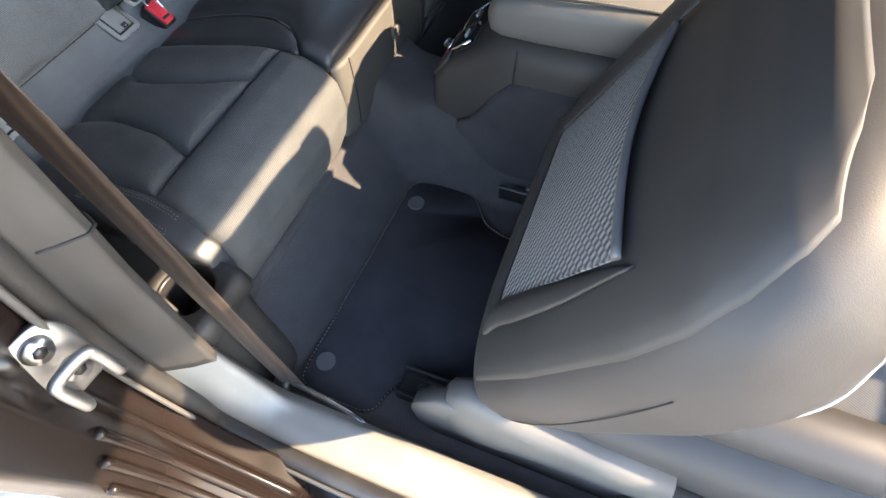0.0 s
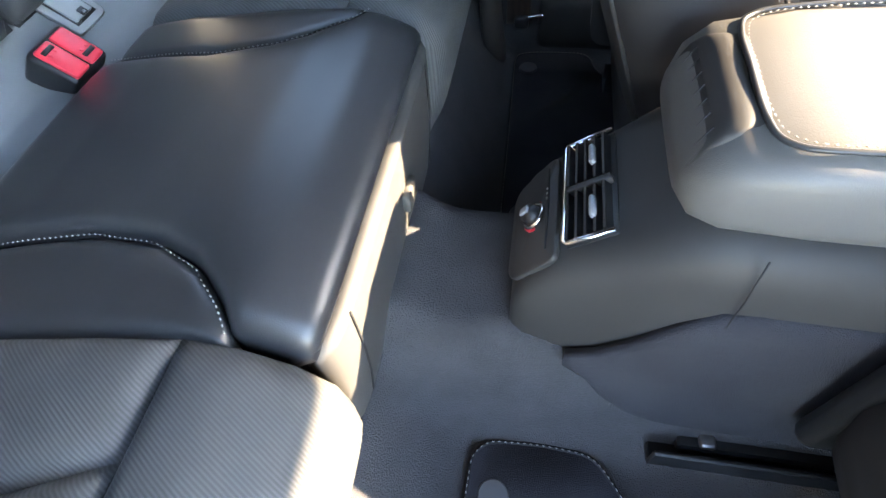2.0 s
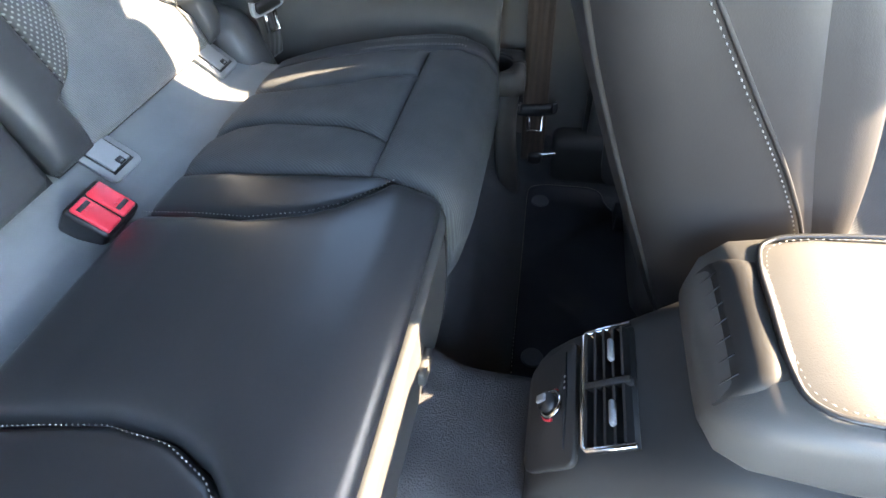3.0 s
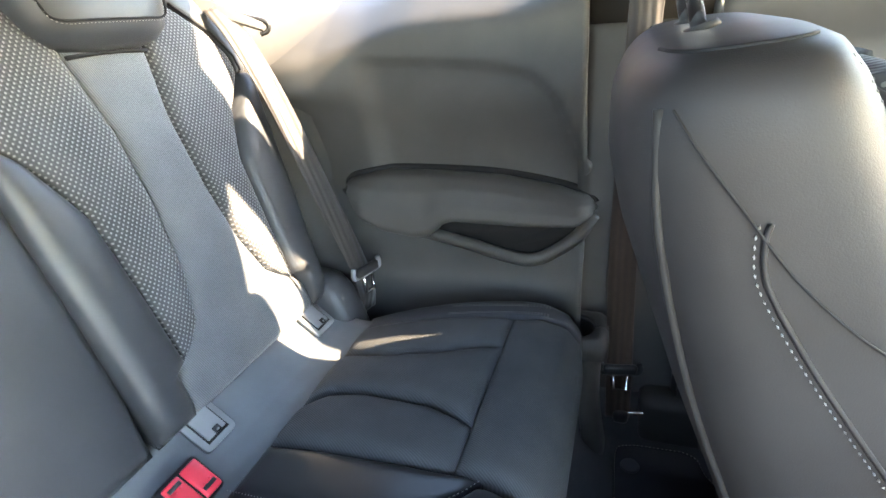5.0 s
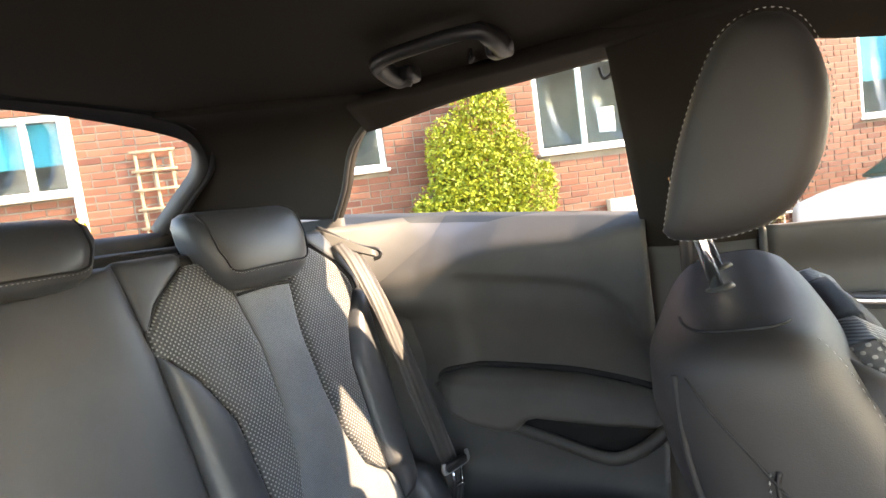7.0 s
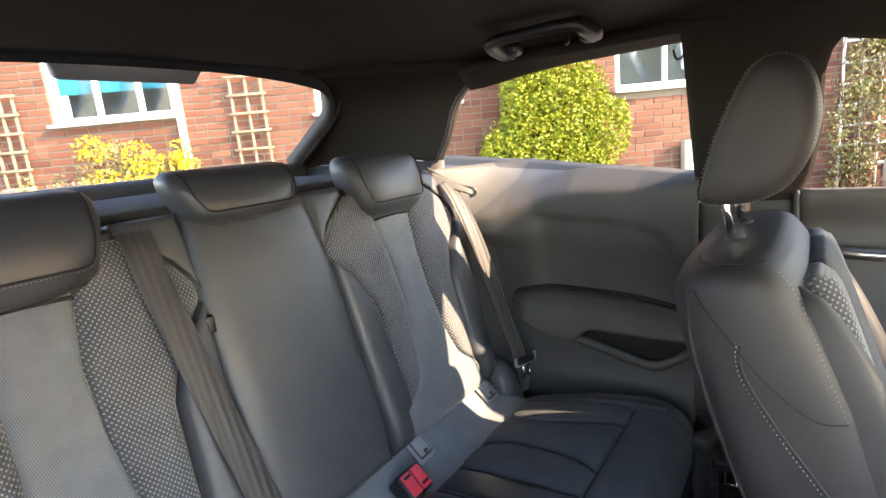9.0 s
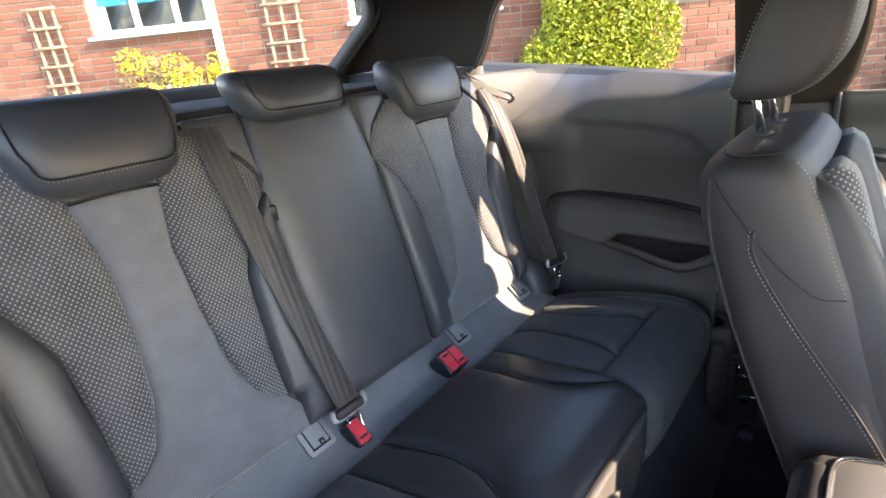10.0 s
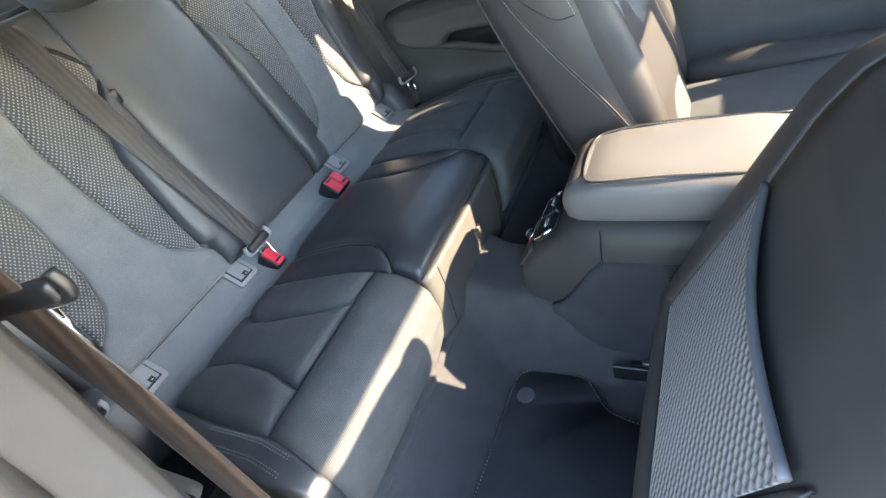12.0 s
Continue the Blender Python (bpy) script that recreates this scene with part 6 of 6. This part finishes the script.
bush = thing("conifer_bush", "tall bright yellow-green shrub against the brick wall", "shrub", tuple(on_wall(1.65, 0)))
for i in range(9):
    r = random.Random(i)
    x0 = 1.65 + r.uniform(-0.15, 0.15)
    pth = smooth_path([on_wall(x0, 0, 0.25), on_wall(x0 + r.uniform(-0.1, 0.1), 0.8, 0.25 + r.uniform(-0.05, 0.05)), on_wall(x0 + r.uniform(-0.35, 0.4), 1.5 + r.uniform(0, 0.4), 0.25 + r.uniform(-0.1, 0.1))], 6)
    add("limb", sweep(pth, round_profile(0.012, 6)), TWIG, bush)
crown_spots = [(1.6, 0.53, 0.3, 0.8, 0.67, 0.26), (1.55, 0.98, 0.3, 0.74, 0.56, 0.27), (1.62, 1.43, 0.3, 0.56, 0.5, 0.25), (1.73, 1.93, 0.28, 0.38, 0.47, 0.22), (1.84, 2.26, 0.28, 0.21, 0.31, 0.16), (1.33, 1.7, 0.3, 0.27, 0.45, 0.2), (2.22, 1.2, 0.3, 0.29, 0.38, 0.2), (1.06, 1, 0.3, 0.27, 0.29, 0.2), (2.07, 1.59, 0.3, 0.2, 0.33, 0.16), (1.92, 2.48, 0.26, 0.09, 0.18, 0.08), (1.71, 2.52, 0.26, 0.07, 0.16, 0.07), (2.4, 1.38, 0.28, 0.11, 0.16, 0.1)]
tagged(leaf_cloud("crown", crown_spots, 26000, 0.046, LEAF, bush, 3), kind="stuff")
climber = thing("climbing_plant", "sparse dull green climber on a white trellis", "climber", tuple(on_wall(5.55, 0)))
for i in range(14):
    r = random.Random(40 + i)
    x0 = 5.55 + r.uniform(-0.2, 0.2)
    pts = [on_wall(x0, 0, 0.08)] + [on_wall(x0 + r.uniform(-0.35, 0.4), 0.5 * k, 0.09 + r.uniform(0, 0.08)) for k in range(1, 5)]
    add("stem", sweep(smooth_path(pts, 6), round_profile(0.006, 5)), TWIG, climber)
tagged(leaf_cloud("foliage", [(5.43, 0.98, 0.14, 0.42, 0.56, 0.1), (5.66, 1.65, 0.14, 0.45, 0.5, 0.1), (5.77, 2.09, 0.14, 0.39, 0.33, 0.1), (5.32, 0.31, 0.14, 0.33, 0.45, 0.1)], 3200, 0.05, LEAF_DULL, climber, 9), kind="stuff")
flowers = thing("flowering_shrub", "loose shrub with yellow flowers below the window", "shrub", tuple(on_wall(-2.85, 0)))
for i in range(16):
    r = random.Random(80 + i)
    x0 = -2.85 + r.uniform(-0.5, 0.45)
    pts = [on_wall(x0, 0, 0.3), on_wall(x0 + r.uniform(-0.1, 0.1), 0.7, 0.3), on_wall(x0 + r.uniform(-0.2, 0.2), 1.3 + r.uniform(-0.1, 0.3), 0.3 + r.uniform(-0.1, 0.15))]
    add("stem", sweep(smooth_path(pts, 6), round_profile(0.006, 5)), TWIG, flowers)
tagged(leaf_cloud("foliage", [(-3.1, 1.15, 0.3, 0.38, 0.47, 0.2), (-2.65, 1.04, 0.3, 0.45, 0.4, 0.2), (-2.32, 0.98, 0.3, 0.22, 0.42, 0.15), (-2.82, 0.42, 0.3, 0.78, 0.56, 0.2), (-3.71, 0.87, 0.2, 0.13, 0.45, 0.1), (-4.04, 0.87, 0.2, 0.11, 0.45, 0.1)], 6500, 0.045, LEAF_DULL, flowers, 11), kind="stuff")
tagged(leaf_cloud("blossom", [(-3.17, 1.51, 0.4, 0.18, 0.14, 0.12), (-2.76, 1.4, 0.4, 0.18, 0.16, 0.12), (-2.48, 1.2, 0.4, 0.33, 0.22, 0.12), (-2.33, 1.38, 0.38, 0.11, 0.16, 0.1), (-3.04, 1.09, 0.4, 0.33, 0.22, 0.12)], 900, 0.055, PETAL, flowers, 12), kind="stuff")
bed = part("planting_bed", surf(lambda u, v: on_wall(-6.8 + 17 * u, 0.02 + 0.05 * math.sin(math.pi * v), 0.02 + 0.8 * v), 60, 6, 0.01), SOIL)
tagged(bed, "narrow bed of dry soil along the house", "flower bed", kind="structure")
block = thing("stone_block", "pale stone slab leaning at the wall", "stone slab", tuple(on_wall(3.5, 0)))
add("slab", wall_box(3.24, 3.80, 0.0, 1.00, 0.04, 0.14, 0.012, 2), STONE, block)

# parked car beyond the front door glass
pc = thing("parked_car", "white parked car with dark green-tinted glass", "car", tuple(on_wall(6.6, 0, 1.6)))


def car_loop(s, hw, z0, z1, p=4.0):
    return super_loop(0, hw, (z1 - z0) / 2, lambda e, d: on_wall(s, (z0 + z1) / 2 + d, 1.7 + e), p, 28)


add("body", rings([car_loop(*r) for r in ((4.85, 0.55, 0.35, 0.62), (4.95, 0.75, 0.25, 0.75), (5.4, 0.84, 0.22, 0.84), (6.2, 0.86, 0.20, 0.92), (7.6, 0.86, 0.20, 0.95), (8.6, 0.84, 0.22, 0.92), (8.9, 0.7, 0.3, 0.85))]), CARWHITE, pc)
add("cabin", rings([car_loop(*r) for r in ((5.75, 0.60, 0.86, 0.92), (6.3, 0.66, 0.86, 1.22), (6.8, 0.66, 0.86, 1.38), (7.8, 0.66, 0.86, 1.40), (8.5, 0.62, 0.86, 1.15))]), CARGLASS, pc, "dark green-tinted glass")
add("roof", rings([car_loop(*r) for r in ((6.75, 0.50, 1.36, 1.41), (7.0, 0.60, 1.37, 1.44), (7.8, 0.60, 1.37, 1.44), (8.1, 0.5, 1.34, 1.39))]), CARWHITE, pc)
for s in (5.5, 7.95):
    for d in (0.95, 2.45):
        b = bmesh.new()
        bmesh.ops.create_cone(b, cap_ends=True, segments=28, radius1=0.31, radius2=0.31, depth=0.2)
        bmesh.ops.bevel(b, geom=list(b.edges), offset=0.03, segments=2, affect='EDGES')
        bmesh.ops.transform(b, matrix=Matrix.Translation(on_wall(s, 0.31, d)) @ Vector(WN).to_track_quat('Z', 'Y').to_matrix().to_4x4(), verts=b.verts)
        add("wheel", b, RUBBER, pc)

# bricks: courses of stretchers and headers
BH, BL, BJ = 0.065, 0.215, 0.011
rng = random.Random(5)


def brick_mesh(length):
    bm = rounded_box((length, 0.03, BH), 0.004, 1)
    return finish("brick", bm, BRICK, False)


stretcher, header = brick_mesh(BL), brick_mesh(0.1025)
for me in (stretcher, header):
    me.transform(WROT.to_4x4())
many = []
made = 0
course = 0
z = 0.02
while z < 3.8:
    s = -6.9 - (0.11 if course % 2 else 0.0)
    k = 0
    while s < 10.9:
        L = 0.1025 if (k + course) % 5 == 4 else BL
        a, c = s, s + L
        s = c + BJ
        k += 1
        hole = next((o for o in OPENINGS if o[0] - 0.005 < c and a < o[1] + 0.005 and o[2] - 0.04 < z + BH and z < o[3]), None)
        if hole:
            # closers cut to the opening's jambs
            for p, q in ((a, min(c, hole[0] - 0.006)), (max(a, hole[1] + 0.006), c)):
                if q - p > 0.03:
                    many.append(((p + q) / 2, z + BH / 2, -0.013, q - p))
            continue
        mid_s, mid_z, out = (a + c) / 2, z + BH / 2, -0.013 + rng.uniform(-0.003, 0.003)
        if 0.3 < mid_s < 3.2 and 1.0 < mid_z < 2.3 and made < 300:
            ob = new("brick", stretcher if L > 0.2 else header)
            ob.location = on_wall(mid_s, mid_z, out)
            ob.rotation_euler = (0, 0, rng.uniform(-0.006, 0.006))
            under(house, ob)
            made += 1
        else:
            many.append((mid_s, mid_z, out, L))
    z += BH + BJ
    course += 1
verts, faces = [], []
for ms, mz, out, L in many:
    i0 = len(verts)
    jt = rng.uniform(-0.002, 0.002)
    for ds in (-1, 1):
        for dz in (-1, 1):
            for dd, sh in ((-0.015, 0.0), (0.015, 0.004)):
                verts.append(tuple(on_wall(ms + ds * (L / 2 - sh), mz + dz * (BH / 2 - sh) + jt * ds, out + dd)))
    q = [i0 + n for n in range(8)]
    faces += [(q[1], q[3], q[7], q[5]), (q[0], q[1], q[5], q[4]), (q[2], q[6], q[7], q[3]), (q[0], q[2], q[3], q[1]), (q[4], q[5], q[7], q[6])]
me = bpy.data.meshes.new("brickwork")
me.from_pydata(verts, [], faces)
me.materials.append(BRICK_MANY)
wall_rest = new("brickwork", me)
under(house, wall_rest)
tagged(wall_rest, kind="stuff")
